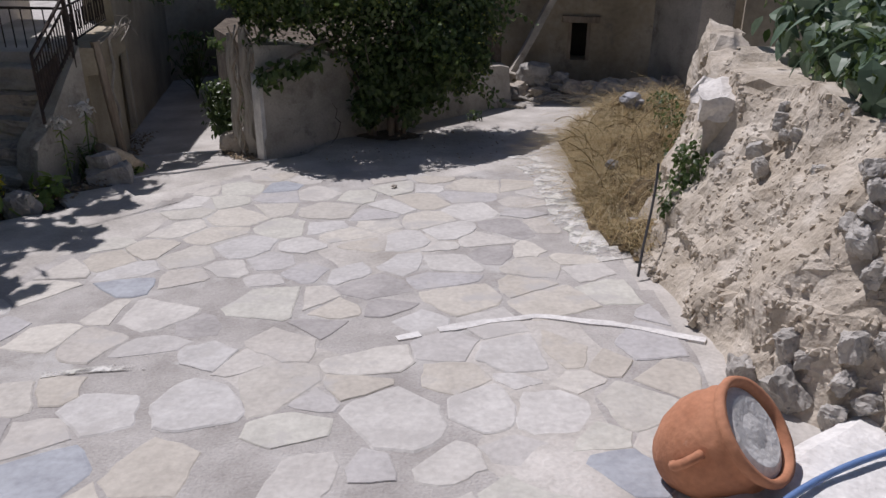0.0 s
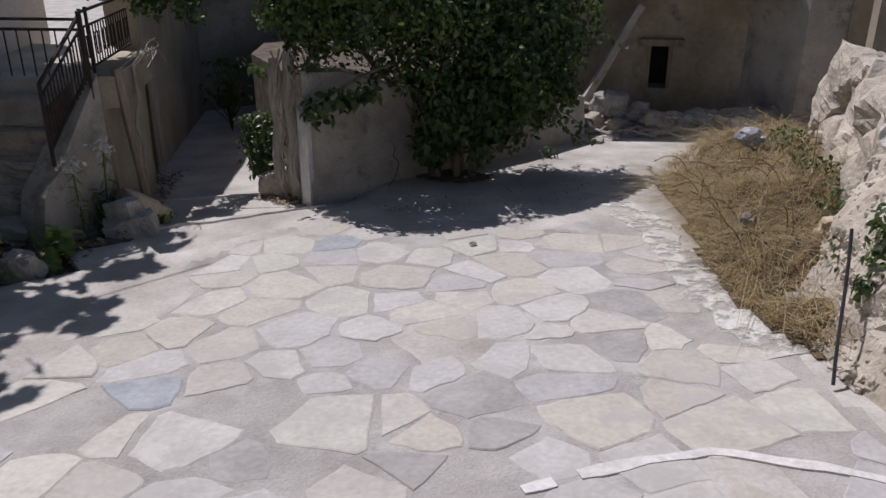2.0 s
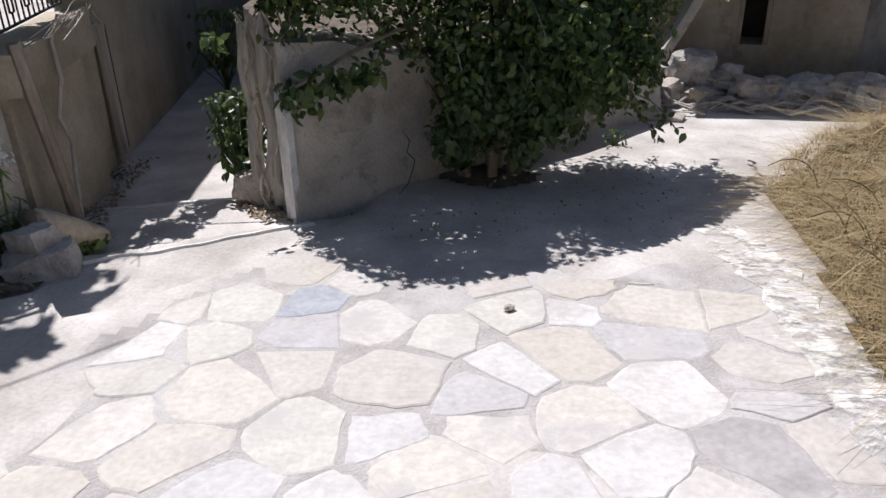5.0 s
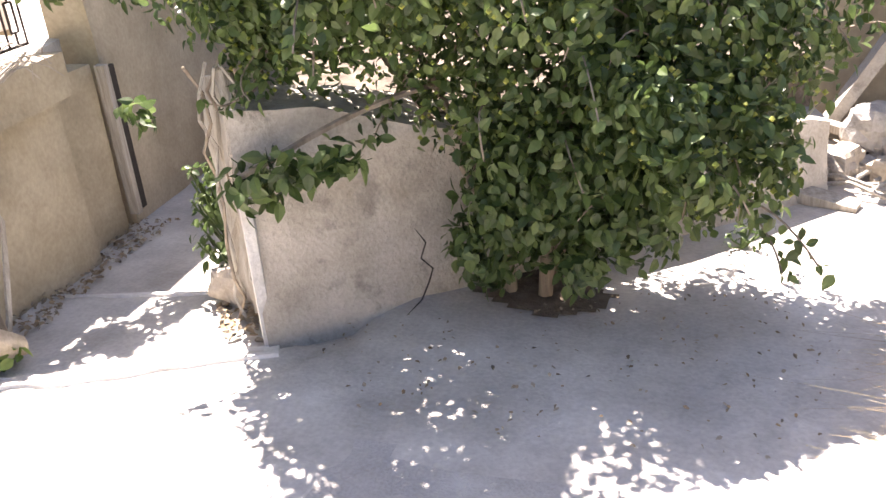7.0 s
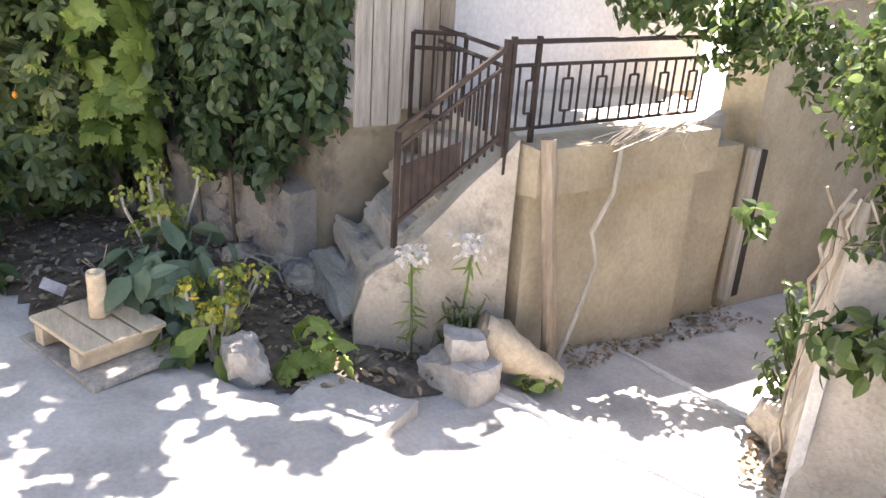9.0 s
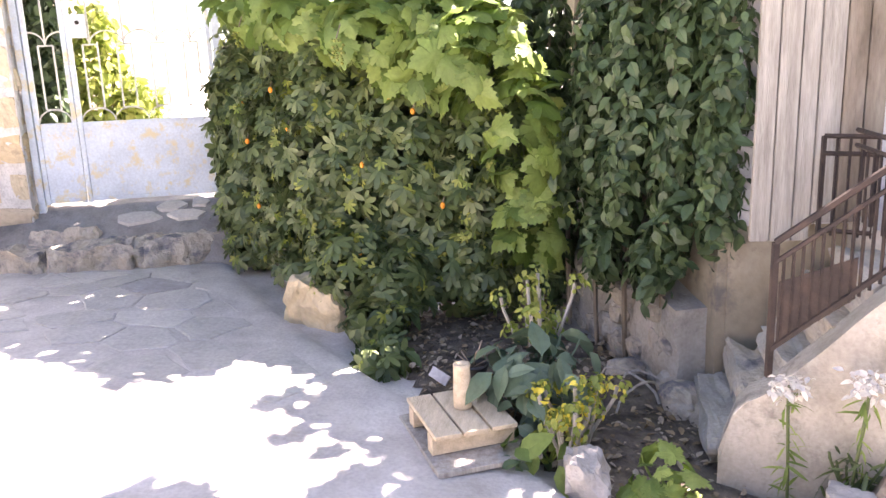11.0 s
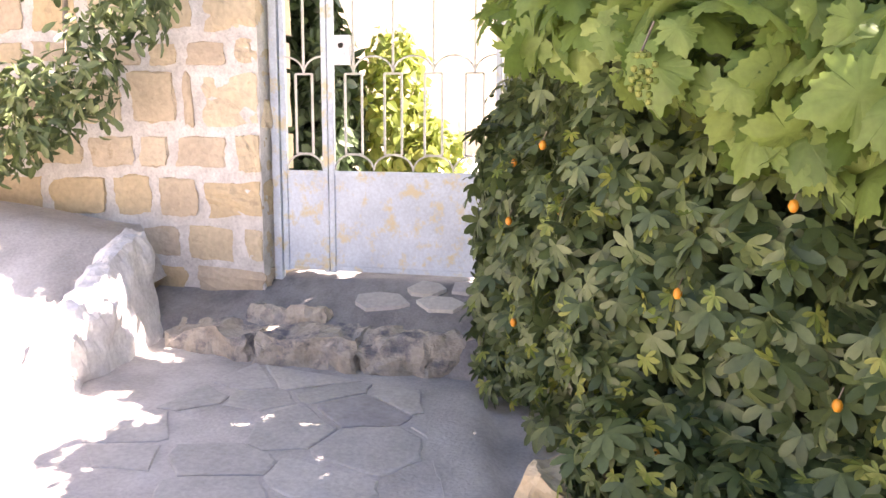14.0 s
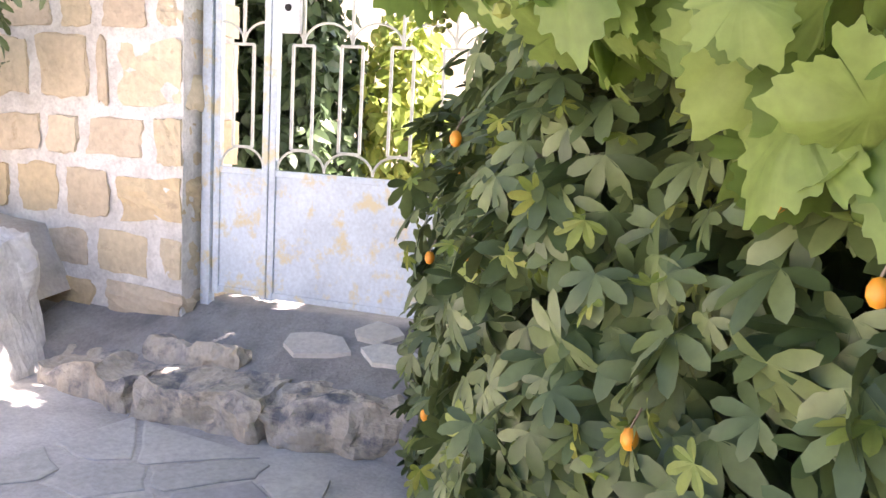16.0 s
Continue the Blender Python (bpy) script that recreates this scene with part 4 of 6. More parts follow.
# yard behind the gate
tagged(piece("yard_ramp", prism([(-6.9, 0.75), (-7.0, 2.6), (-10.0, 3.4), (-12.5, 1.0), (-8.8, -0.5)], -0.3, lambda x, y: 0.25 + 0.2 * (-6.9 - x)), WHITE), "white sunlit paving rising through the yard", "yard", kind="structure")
wall_slab("wall_yard_side", (-6.3, -1.6), (-10.5, -0.2), -0.3, 2.6, 0.3, RUIN, "shaded wall along the yard")
tagged(piece("yard_floor", prism([(-5.85, 0.6), (-6.3, 2.4), (-8.5, 3.2), (-8.5, -1.0), (-6.2, -1.2)], -0.3, 0.14), CONCRETE), "concrete floor of the yard behind the gate", "yard", kind="structure")

# ---- the shrub on the corner wall ----
def build_shrub():
    rng = random.Random(21)
    sh = thing("shrub", (-0.5, 6.95, gz(-0.5, 6.95)), "large leafy green shrub overhanging the corner wall", "shrub")
    for i in range(9):
        a = rng.uniform(0, 6.28)
        base = (-0.52 + 0.14 * math.cos(a), 6.98 + 0.1 * math.sin(a), -0.5)
        tip = (-0.6 + 0.8 * math.cos(a), 7.25 + 0.3 * math.sin(a), 0.6 + rng.uniform(0, 0.5))
        piece("stem", tube(bezier(base, (base[0], base[1], 0.0), (tip[0] * 0.6 + base[0] * 0.4, tip[1], 0.3), tip, 8), [0.026 - 0.002 * k for k in range(9)], 6, 0.3, i), BARK, sh, smooth=True)
    main = [((-0.65, 7.15, 0.95), (1.2, 0.85, 0.75)), ((-1.25, 6.75, 0.85), (0.75, 0.5, 0.4)), ((0.05, 7.1, 0.7), (0.5, 0.55, 0.65)), ((-1.3, 6.45, 1.02), (0.55, 0.3, 0.28)), ((-1.6, 6.75, 1.0), (0.35, 0.35, 0.35)), ((-0.5, 6.95, 0.45), (0.6, 0.35, 0.42)), ((0.32, 7.25, 0.75), (0.36, 0.4, 0.45)), ((0.1, 7.15, 0.15), (0.28, 0.3, 0.3)), ((0.0, 6.85, 0.35), (0.45, 0.35, 0.4)), ((-0.7, 7.3, 1.25), (0.7, 0.6, 0.45))]
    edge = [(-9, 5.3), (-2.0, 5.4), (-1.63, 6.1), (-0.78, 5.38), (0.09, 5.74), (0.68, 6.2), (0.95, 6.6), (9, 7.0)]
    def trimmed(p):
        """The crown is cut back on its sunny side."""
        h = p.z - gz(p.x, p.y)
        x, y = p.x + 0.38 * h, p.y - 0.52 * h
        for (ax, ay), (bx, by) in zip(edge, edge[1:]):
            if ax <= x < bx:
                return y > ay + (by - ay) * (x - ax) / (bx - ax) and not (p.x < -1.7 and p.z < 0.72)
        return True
    for k in range(70):
        c, r = main[rng.randrange(len(main))]
        d = Vector((rng.gauss(0, 1), -abs(rng.gauss(0, 1)), rng.gauss(0, 0.8))).normalized()
        s = rng.uniform(0.07, 0.17)
        if c[2] + d.z * r[2] > 0.25:
            main.append(((c[0] + d.x * r[0] * 0.95, c[1] + d.y * r[1] * 0.95, c[2] + d.z * r[2] * 0.95), (s, s, s * rng.uniform(0.8, 1.6))))
    low = [((-0.5, 6.76, 0.14), (0.34, 0.24, 0.36)), ((-0.66, 6.68, -0.1), (0.17, 0.13, 0.2)), ((-0.18, 6.76, 0.1), (0.3, 0.22, 0.3)), ((-0.3, 6.68, -0.13), (0.1, 0.1, 0.14))]
    arm = [((-1.22, 6.36, 0.3), (0.2, 0.13, 0.1)), ((-1.42, 6.36, 0.22), (0.14, 0.12, 0.12)), ((-1.06, 6.4, 0.34), (0.1, 0.08, 0.07)), ((-1.78, 6.3, 0.5), (0.07, 0.07, 0.06))]
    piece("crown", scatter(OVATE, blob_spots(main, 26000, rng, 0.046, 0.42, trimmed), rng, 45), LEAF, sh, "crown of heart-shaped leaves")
    piece("low_crown", scatter(OVATE, blob_spots(low, 3300, rng, 0.052, 0.35), rng, 45), LEAF, sh)
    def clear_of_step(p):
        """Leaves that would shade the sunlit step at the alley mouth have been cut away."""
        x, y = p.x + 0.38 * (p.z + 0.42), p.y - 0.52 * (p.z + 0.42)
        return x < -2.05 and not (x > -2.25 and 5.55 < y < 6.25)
    spray = [((-3.0, 6.78, 1.1), (0.22, 0.3, 0.22)), ((-2.72, 7.02, 1.0), (0.28, 0.35, 0.28)), ((-2.5, 7.4, 0.95), (0.34, 0.3, 0.34)), ((-2.2, 7.3, 1.12), (0.32, 0.3, 0.32)), ((-1.95, 7.0, 1.15), (0.25, 0.3, 0.22))]
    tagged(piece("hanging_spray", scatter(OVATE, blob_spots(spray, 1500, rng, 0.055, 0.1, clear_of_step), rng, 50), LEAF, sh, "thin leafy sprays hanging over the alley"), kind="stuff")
    for tip in [(-2.95, 6.9, 1.1), (-2.65, 7.2, 1.05), (-2.45, 7.4, 1.1)]:
        piece("branch", tube(bezier((-1.3, 7.2, 0.9), (-1.6, 7.4, 1.2), (tip[0] + 0.3, tip[1] + 0.15, 1.2), tip, 8), 0.007, 5, 0.2, 4), BARK, sh)
    tagged(piece("side_branch_leaves", scatter(OVATE, blob_spots(arm, 240, rng, 0.062, 0.2), rng, 50), LEAF, sh), kind="stuff")
    piece("branch", tube(bezier((-0.9, 6.9, 0.45), (-1.1, 6.6, 0.45), (-1.2, 6.4, 0.38), (-1.45, 6.35, 0.25), 8), 0.012, 5, 0.2, 3), BARK, sh)
    # arching sprigs that break up the outline
    sprig_leaves, sprig_stems = [], []
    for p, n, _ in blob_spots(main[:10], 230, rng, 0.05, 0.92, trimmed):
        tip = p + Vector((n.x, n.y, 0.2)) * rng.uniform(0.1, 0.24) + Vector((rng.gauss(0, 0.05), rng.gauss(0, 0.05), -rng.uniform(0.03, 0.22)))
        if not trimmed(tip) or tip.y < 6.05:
            continue
        line = bezier(p - n * 0.12, p, p + n * 0.08, tip, 7)
        sprig_stems.append(tube(line, 0.0035, 4))
        for q in line[1:]:
            for _ in range(3):
                sprig_leaves.append((q + Vector((rng.gauss(0, 0.018), rng.gauss(0, 0.018), rng.gauss(0, 0.018))), Vector((n.x + rng.gauss(0, 0.5), n.y + rng.gauss(0, 0.5), 0.8)), 0.05 * rng.uniform(0.6, 1.25)))
    tagged(piece("sprig_leaf_growth", scatter(OVATE, sprig_leaves, rng, 50), LEAF, sh), kind="stuff")
    tagged(piece("sprig_wood", join(*sprig_stems), BARK, sh), kind="stuff")
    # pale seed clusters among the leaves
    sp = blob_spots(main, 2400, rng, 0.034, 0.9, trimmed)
    dots = []
    for p, n, s in sp:
        dots.append(moved(lathe([(0.0, -0.5), (0.5, 0.0), (0.0, 0.5)], 5), Matrix.Translation(p) @ Matrix.Scale(s * 0.55, 4)))
    tagged(piece("seed_growth", join(*dots), LIMELEAF, sh, "pale green seed heads"), kind="stuff")
build_shrub()
PIT = [(-0.85, 7.02), (-0.78, 6.88), (-0.6, 6.76), (-0.42, 6.72), (-0.25, 6.8), (-0.2, 6.95), (-0.5, 7.2)]
tagged(piece("planting_pit", patch(PIT, 0.02, 0.035, 0.02, 8), SOIL), "round dark earth pit at the foot of the shrub", "soil", kind="structure")

# ---- hedge of passion vine and grape ----
def build_hedge():
    rng = random.Random(31)
    foot = (-4.6, 3.4, gz(-4.6, 3.4))
    hedge = thing("vine_hedge", foot, "dense passion vine hedge with orange fruit", "hedge")
    body = [((-5.62, 2.5, 0.5), (0.3, 0.3, 0.9)), ((-5.9, 2.38, 0.8), (0.3, 0.3, 0.8)), ((-6.25, 2.5, 0.7), (0.35, 0.35, 1.1)), ((-5.88, 2.68, 0.6), (0.42, 0.46, 1.0)), ((-5.35, 3.02, 0.6), (0.48, 0.48, 1.05)), ((-4.95, 3.42, 0.6), (0.45, 0.48, 1.0)), ((-4.82, 3.9, 0.6), (0.42, 0.42, 0.98)), ((-5.3, 3.7, 0.9), (0.6, 0.6, 0.9)), ((-4.75, 4.35, 0.6), (0.4, 0.4, 0.85)), ((-5.6, 2.55, 0.0), (0.3, 0.26, 0.3)), ((-4.5, 3.55, 0.0), (0.22, 0.3, 0.3)), ((-4.2, 3.75, -0.2), (0.25, 0.2, 0.14)), ((-3.8, 3.85, -0.27), (0.2, 0.14, 0.09)), ((-4.7, 4.2, 0.0), (0.3, 0.35, 0.35)), ((-4.95, 4.45, 0.0), (0.3, 0.3, 0.4)), ((-4.5, 3.85, -0.05), (0.28, 0.25, 0.25)), ((-4.75, 3.7, 0.0), (0.3, 0.3, 0.3))]
    over = lambda p: p.z > gz(p.x, p.y) + 0.01
    piece("foliage", scatter(PALM, blob_spots(body, 8600, rng, 0.092, 0.76, over), rng, 40), VINE, hedge, "dark five-fingered leaves", smooth=True)
    tagged(piece("young_growth", scatter(PALM, blob_spots(body, 1500, rng, 0.052, 0.93, over), rng, 50), LIMELEAF, hedge, "pale young shoots"), kind="stuff")
    # inner leaves take a darker green that paints the shade within the hedge
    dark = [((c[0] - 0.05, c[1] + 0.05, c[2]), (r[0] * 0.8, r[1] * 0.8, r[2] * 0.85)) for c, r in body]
    piece("inner_foliage", scatter(OVATE, blob_spots(dark, 4200, rng, 0.12, 0.55, over), rng, 60), DARKLEAF, hedge, "inner leaves coloured darker to paint the shade inside the hedge")
    for i in range(6):
        u = i / 5
        b = (-5.9 + 1.1 * u, 2.95 + 1.1 * u, -0.35)
        piece("stem", tube(bezier(b, (b[0], b[1], 0.3), (b[0] - 0.2, b[1] + 0.2, 0.8), (b[0] - 0.1, b[1] + 0.3, 1.3), 8), 0.02, 6, 0.3, i), BARK, hedge)
    grape = thing("grape_vine", (-4.4, 4.6, gz(-4.4, 4.6)), "bright green grape vine draped over the hedge", "vine")
    drape = [((-4.55, 3.72, 1.36), (0.32, 0.34, 0.24)), ((-4.55, 4.0, 1.2), (0.25, 0.28, 0.24)), ((-4.5, 4.35, 1.2), (0.3, 0.3, 0.35)), ((-4.42, 4.55, 0.8), (0.22, 0.25, 0.38)), ((-4.95, 3.25, 1.5), (0.5, 0.42, 0.25)), ((-5.6, 2.75, 1.6), (0.5, 0.4, 0.25)), ((-4.4, 4.6, 0.3), (0.12, 0.16, 0.3)), ((-4.6, 4.15, 1.35), (0.4, 0.35, 0.3))]
    piece("leaves", scatter(GRAPELEAF, blob_spots(drape, 1000, rng, 0.145, 0.78), rng, 35), GRAPE, grape, "broad lobed leaves lit through by the sun", smooth=True)
    piece("trunk", tube(bezier((-4.75, 4.55, -0.45), (-4.75, 4.5, 0.4), (-4.75, 4.3, 0.8), (-4.7, 4.1, 1.4), 10), [0.035] * 11, 7, 0.3, 9), BARK, grape)
    for k, (x, y, z) in enumerate([(-4.05, 3.65, 1.3), (-5.0, 2.75, 1.42)]):
        bunch = thing("grape_bunch", (x, y, z), "small bunch of unripe green grapes hanging in the vine", "grapes")
        tagged(piece("fruit_growth", join(*[rock((0.018,) * 3, (x + rng.gauss(0, 0.018), y + rng.gauss(0, 0.018), z - 0.1 * j / 26 + rng.gauss(0, 0.01)), j, 0, 1, 0.05) for j in range(26)]), LIMELEAF, bunch), kind="stuff")
        piece("stalk", tube([(x, y, z + 0.01), (x - 0.02, y + 0.02, z + 0.08)], 0.003, 4), BARK, bunch)
    # unseen canopy added overhead: top dapples the street, arbor shades garden, stair and gate
    top = [((-3.2, 4.85, 2.3), (0.3, 0.5, 0.12)), ((-3.45, 5.6, 2.3), (0.55, 0.5, 0.14)), ((-3.4, 6.3, 2.35), (0.5, 0.4, 0.12)), ((-3.5, 7.0, 2.4), (0.5, 0.45, 0.14)), ((-2.95, 3.8, 2.35), (0.28, 0.32, 0.1)), ((-2.6, 3.3, 2.35), (0.28, 0.28, 0.1))]
    arbor = [((-5.0, 3.2, 2.3), (0.65, 0.55, 0.35)), ((-5.7, 2.6, 2.35), (0.65, 0.55, 0.35)), ((-6.2, 1.9, 2.45), (0.6, 0.6, 0.3)), ((-4.7, 4.0, 2.3), (0.5, 0.55, 0.35)), ((-5.2, 4.6, 2.35), (0.6, 0.6, 0.3)), ((-5.75, 1.35, 2.45), (0.5, 0.6, 0.2)), ((-6.55, 1.1, 2.5), (0.5, 0.6, 0.2)), ((-6.75, 2.7, 2.5), (0.55, 0.5, 0.2)), ((-5.3, 1.25, 2.4), (0.35, 0.5, 0.15)), ((-5.35, 2.1, 2.4), (0.35, 0.35, 0.15)), ((-5.6, 0.75, 2.55), (0.45, 0.45, 0.13)), ((-6.35, 0.05, 2.7), (0.5, 0.55, 0.13)), ((-7.35, 0.6, 2.75), (0.55, 0.6, 0.13)), ((-5.75, 1.2, 2.6), (0.6, 0.7, 0.12)), ((-6.1, 0.9, 2.75), (0.6, 0.7, 0.1)), ((-4.15, 6.2, 2.5), (0.5, 0.7, 0.14)), ((-3.95, 7.2, 2.5), (0.42, 0.6, 0.14)), ((-4.35, 5.35, 2.45), (0.5, 0.5, 0.14))]
    shade_canopy = thing("added_canopy", (-4.4, 5.0, gz(-4.4, 5.0)), "unseen grape vine canopy over wires, added to dapple and shade the ground", "vine")
    piece("leaves", scatter(GRAPELEAF, blob_spots(top, 150, rng, 0.2, 0.1) + blob_spots(arbor, 4500, rng, 0.16, 0.3), rng, 30), GRAPE, shade_canopy)
    piece("trunk", tube(bezier((-5.4, 4.3, -0.4), (-5.4, 4.3, 0.6), (-5.4, 4.3, 1.4), (-5.2, 4.2, 2.3), 10), 0.03, 7, 0.3, 14), BARK, shade_canopy)
    piece("wire", join(tube([(-5.6, 3.0, 2.26), (-2.8, 6.4, 2.36)], 0.006, 5), tube([(-4.2, 3.0, 2.25), (-4.0, 6.6, 2.36)], 0.006, 5), tube([(-5.0, 3.4, 2.3), (-2.4, 3.2, 2.35)], 0.006, 5)), WIRE, shade_canopy)
    # tree ivy on the dark wall behind
    ivy = thing("ivy", (-4.6, 5.15, gz(-4.6, 5.15)), "dark climbing leaves covering the house side", "climber")
    iv = [((-4.1, 5.04, 0.6), (0.35, 0.12, 0.35)), ((-3.85, 5.24, 0.75), (0.2, 0.1, 0.35)), ((-3.7, 5.46, 1.1), (0.14, 0.14, 0.95)), ((-4.05, 5.1, 1.15), (0.32, 0.14, 0.85)), ((-3.85, 5.28, 1.2), (0.22, 0.12, 0.85)), ((-4.45, 4.95, 0.95), (0.4, 0.18, 0.95)), ((-3.74, 5.42, 1.3), (0.12, 0.1, 0.95)), ((-5.2, 4.6, 1.0), (0.5, 0.3, 1.0)), ((-4.6, 4.75, 0.6), (0.35, 0.16, 0.45)), ((-5.0, 4.7, 0.0), (0.4, 0.16, 0.45)), ((-4.35, 4.98, 0.22), (0.5, 0.14, 0.26)), ((-3.9, 5.18, 0.2), (0.25, 0.12, 0.22)), ((-3.86, 5.26, 0.42), (0.26, 0.12, 0.35)), ((-3.7, 5.44, 0.62), (0.14, 0.12, 0.4))]
    for k, (x, y) in enumerate([(-3.85, 5.3), (-4.15, 5.14), (-4.4, 5.0), (-4.75, 4.85), (-5.1, 4.7)]):
        piece("stem", tube(bezier((x, y - 0.05, -0.4), (x - 0.1, y - 0.08, 0.2), (x + 0.1, y - 0.05, 0.9), (x - 0.05, y, 1.7), 9), 0.014, 5, 0.3, k), BARK, ivy)
    piece("leaves", scatter(OVATE, blob_spots(iv, 13000, rng, 0.072, 0.35), rng, 40), DARKLEAF, ivy)
    return hedge
HEDGE = build_hedge()

def fruit(x, y, z):
    f = thing("passion_fruit", (x, y, z), "ripe orange passion fruit in the vine", "fruit", "orange fruit in the vine")
    piece("flesh", moved(lathe([(0.0, -0.019), (0.008, -0.016), (0.0135, -0.006), (0.014, 0.004), (0.009, 0.015), (0.0, 0.019)], 12), Matrix.Translation((x, y, z))), FRUIT, f, smooth=True)
    piece("stalk", tube([(x, y, z + 0.018), (x - 0.01, y + 0.01, z + 0.05)], 0.002, 4), BARK, f)
for p in [(-4.52, 3.62, 0.62), (-4.72, 3.12, 0.82), (-5.05, 2.72, 0.72), (-4.42, 3.95, 0.92), (-4.5, 3.8, 1.0), (-5.3, 2.6, 0.95), (-5.0, 2.78, 0.3), (-4.4, 4.1, 0.4), (-4.45, 3.6, 0.12), (-4.25, 4.82, 0.8), (-4.8, 3.0, 1.05), (-4.3, 3.75, -0.08)]:
    fruit(*p)

# hanging branch in front of the stone wall
def build_branch():
    rng = random.Random(44)
    tr = thing("hanging_tree", (-5.6, -1.6, 0.2), "leafy tree hanging over the stone wall", "tree")
    piece("trunk", tube(bezier((-5.9, -1.5, -0.2), (-5.85, -1.4, 1.0), (-5.7, -1.2, 1.9), (-5.2, -0.6, 2.4), 10), [0.09 - 0.006 * k for k in range(11)], 8, 0.2, 2), BARK, tr)
    piece("limb", tube(bezier((-5.5, -0.9, 2.2), (-5.1, -0.5, 2.4), (-4.9, -0.2, 2.1), (-4.75, 0.0, 1.4), 8), [0.03 - 0.0025 * k for k in range(9)], 6, 0.2, 5), BARK, tr)
    cr = [((-4.86, 0.5, 1.78), (0.22, 0.34, 0.3)), ((-4.72, 0.25, 1.42), (0.2, 0.28, 0.4)), ((-4.6, -0.05, 1.2), (0.22, 0.3, 0.38)), ((-4.55, -0.4, 1.1), (0.22, 0.3, 0.4)), ((-5.0, -0.4, 2.2), (0.6, 0.8, 0.35))]
    piece("crown", scatter(OBLONG, blob_spots(cr, 2600, rng, 0.085, 0.45), rng, 50), VINE, tr)
build_branch()

# shrubs in the yard behind the gate
def yard_shrub(name, blobs, count, mat, at, label, seed):
    rng = random.Random(seed)
    s = thing(name, (*at, gz(*at)), label, "shrub")
    piece("crown", scatter(OVATE, blob_spots(blobs, count, rng, 0.1, 0.5), rng, 50), mat, s)
    piece("trunk", tube([(*at, gz(*at) - 0.05), (at[0], at[1], blobs[0][0][2])], 0.03, 6, 0.2, seed), BARK, s)
yard_shrub("yard_shrub", [((-7.5, 0.2, 1.1), (0.38, 0.38, 0.95)), ((-7.6, 0.55, 0.75), (0.3, 0.3, 0.5))], 1900, LIMELEAF, (-7.5, 0.25), "sunlit yellow-green shrub in the yard", 3)
yard_shrub("yard_shrub", [((-6.75, -0.3, 1.2), (0.35, 0.42, 1.3)), ((-6.9, -0.85, 1.2), (0.5, 0.5, 1.3)), ((-7.1, -0.05, 1.0), (0.3, 0.25, 1.0)), ((-6.42, 0.1, 1.2), (0.3, 0.34, 1.1)), ((-6.5, 0.32, 1.3), (0.22, 0.24, 1.2)), ((-6.3, -0.2, 1.3), (0.3, 0.3, 1.2)), ((-6.1, -0.1, 1.35), (0.2, 0.25, 1.1))], 10500, DARKLEAF, (-6.9, -0.5), "dark evergreen shrub in the yard shade", 4)

# ---- stair, rail, boarded door ----
def build_stair():
    st = thing("stair", (-2.8, 5.6, gz(-2.8, 5.6)), "steep concrete stair with a sloping parapet", "stair")
    # parapet: sloping top, rounded lower end
    n = 14
    V, F = [], []
    for i in range(n + 1):
        u = i / n
        x, y = -2.86 + 0.17 * u, 5.33 + 0.62 * u
        top = -0.17 + 0.7 * u if u > 0.02 else -0.24
        top += 0.03 * math.sin(min(1, u * 4) * math.pi)
        for side in (0, 1):
            for z in (-0.62, top * 0.5 - 0.2, top):
                q = Vector((x - 0.17 * side, y + 0.045 * side, z))
                V.append(tuple(q + noise.noise_vector(q * 5) * 0.012))
    for i in range(n):
        a, b = i * 6, (i + 1) * 6
        F += [[a, b, b + 1, a + 1], [a + 1, b + 1, b + 2, a + 2], [a + 2, b + 2, b + 5, a + 5], [a + 5, b + 5, b + 4, a + 4], [a + 4, b + 4, b + 3, a + 3]]
    F += [[0, 1, 2, 5, 4, 3], [n * 6 + k for k in (3, 4, 5, 2, 1, 0)]]
    piece("parapet", (V, F), CORNER, st, "worn rendered parapet")
    for i in range(5):
        piece("tread", boulder((0.72, 0.24, 0.2), pose(-3.34 + 0.02 * i, 5.47 + 0.125 * i, -0.36 + 0.16 * i, 0, 0, -4 + 5 * math.sin(3 * i)), 80 + i, 0.2, 0.42, 9), STEPROCK if i % 2 else CORNER, st)
    return st
build_stair()

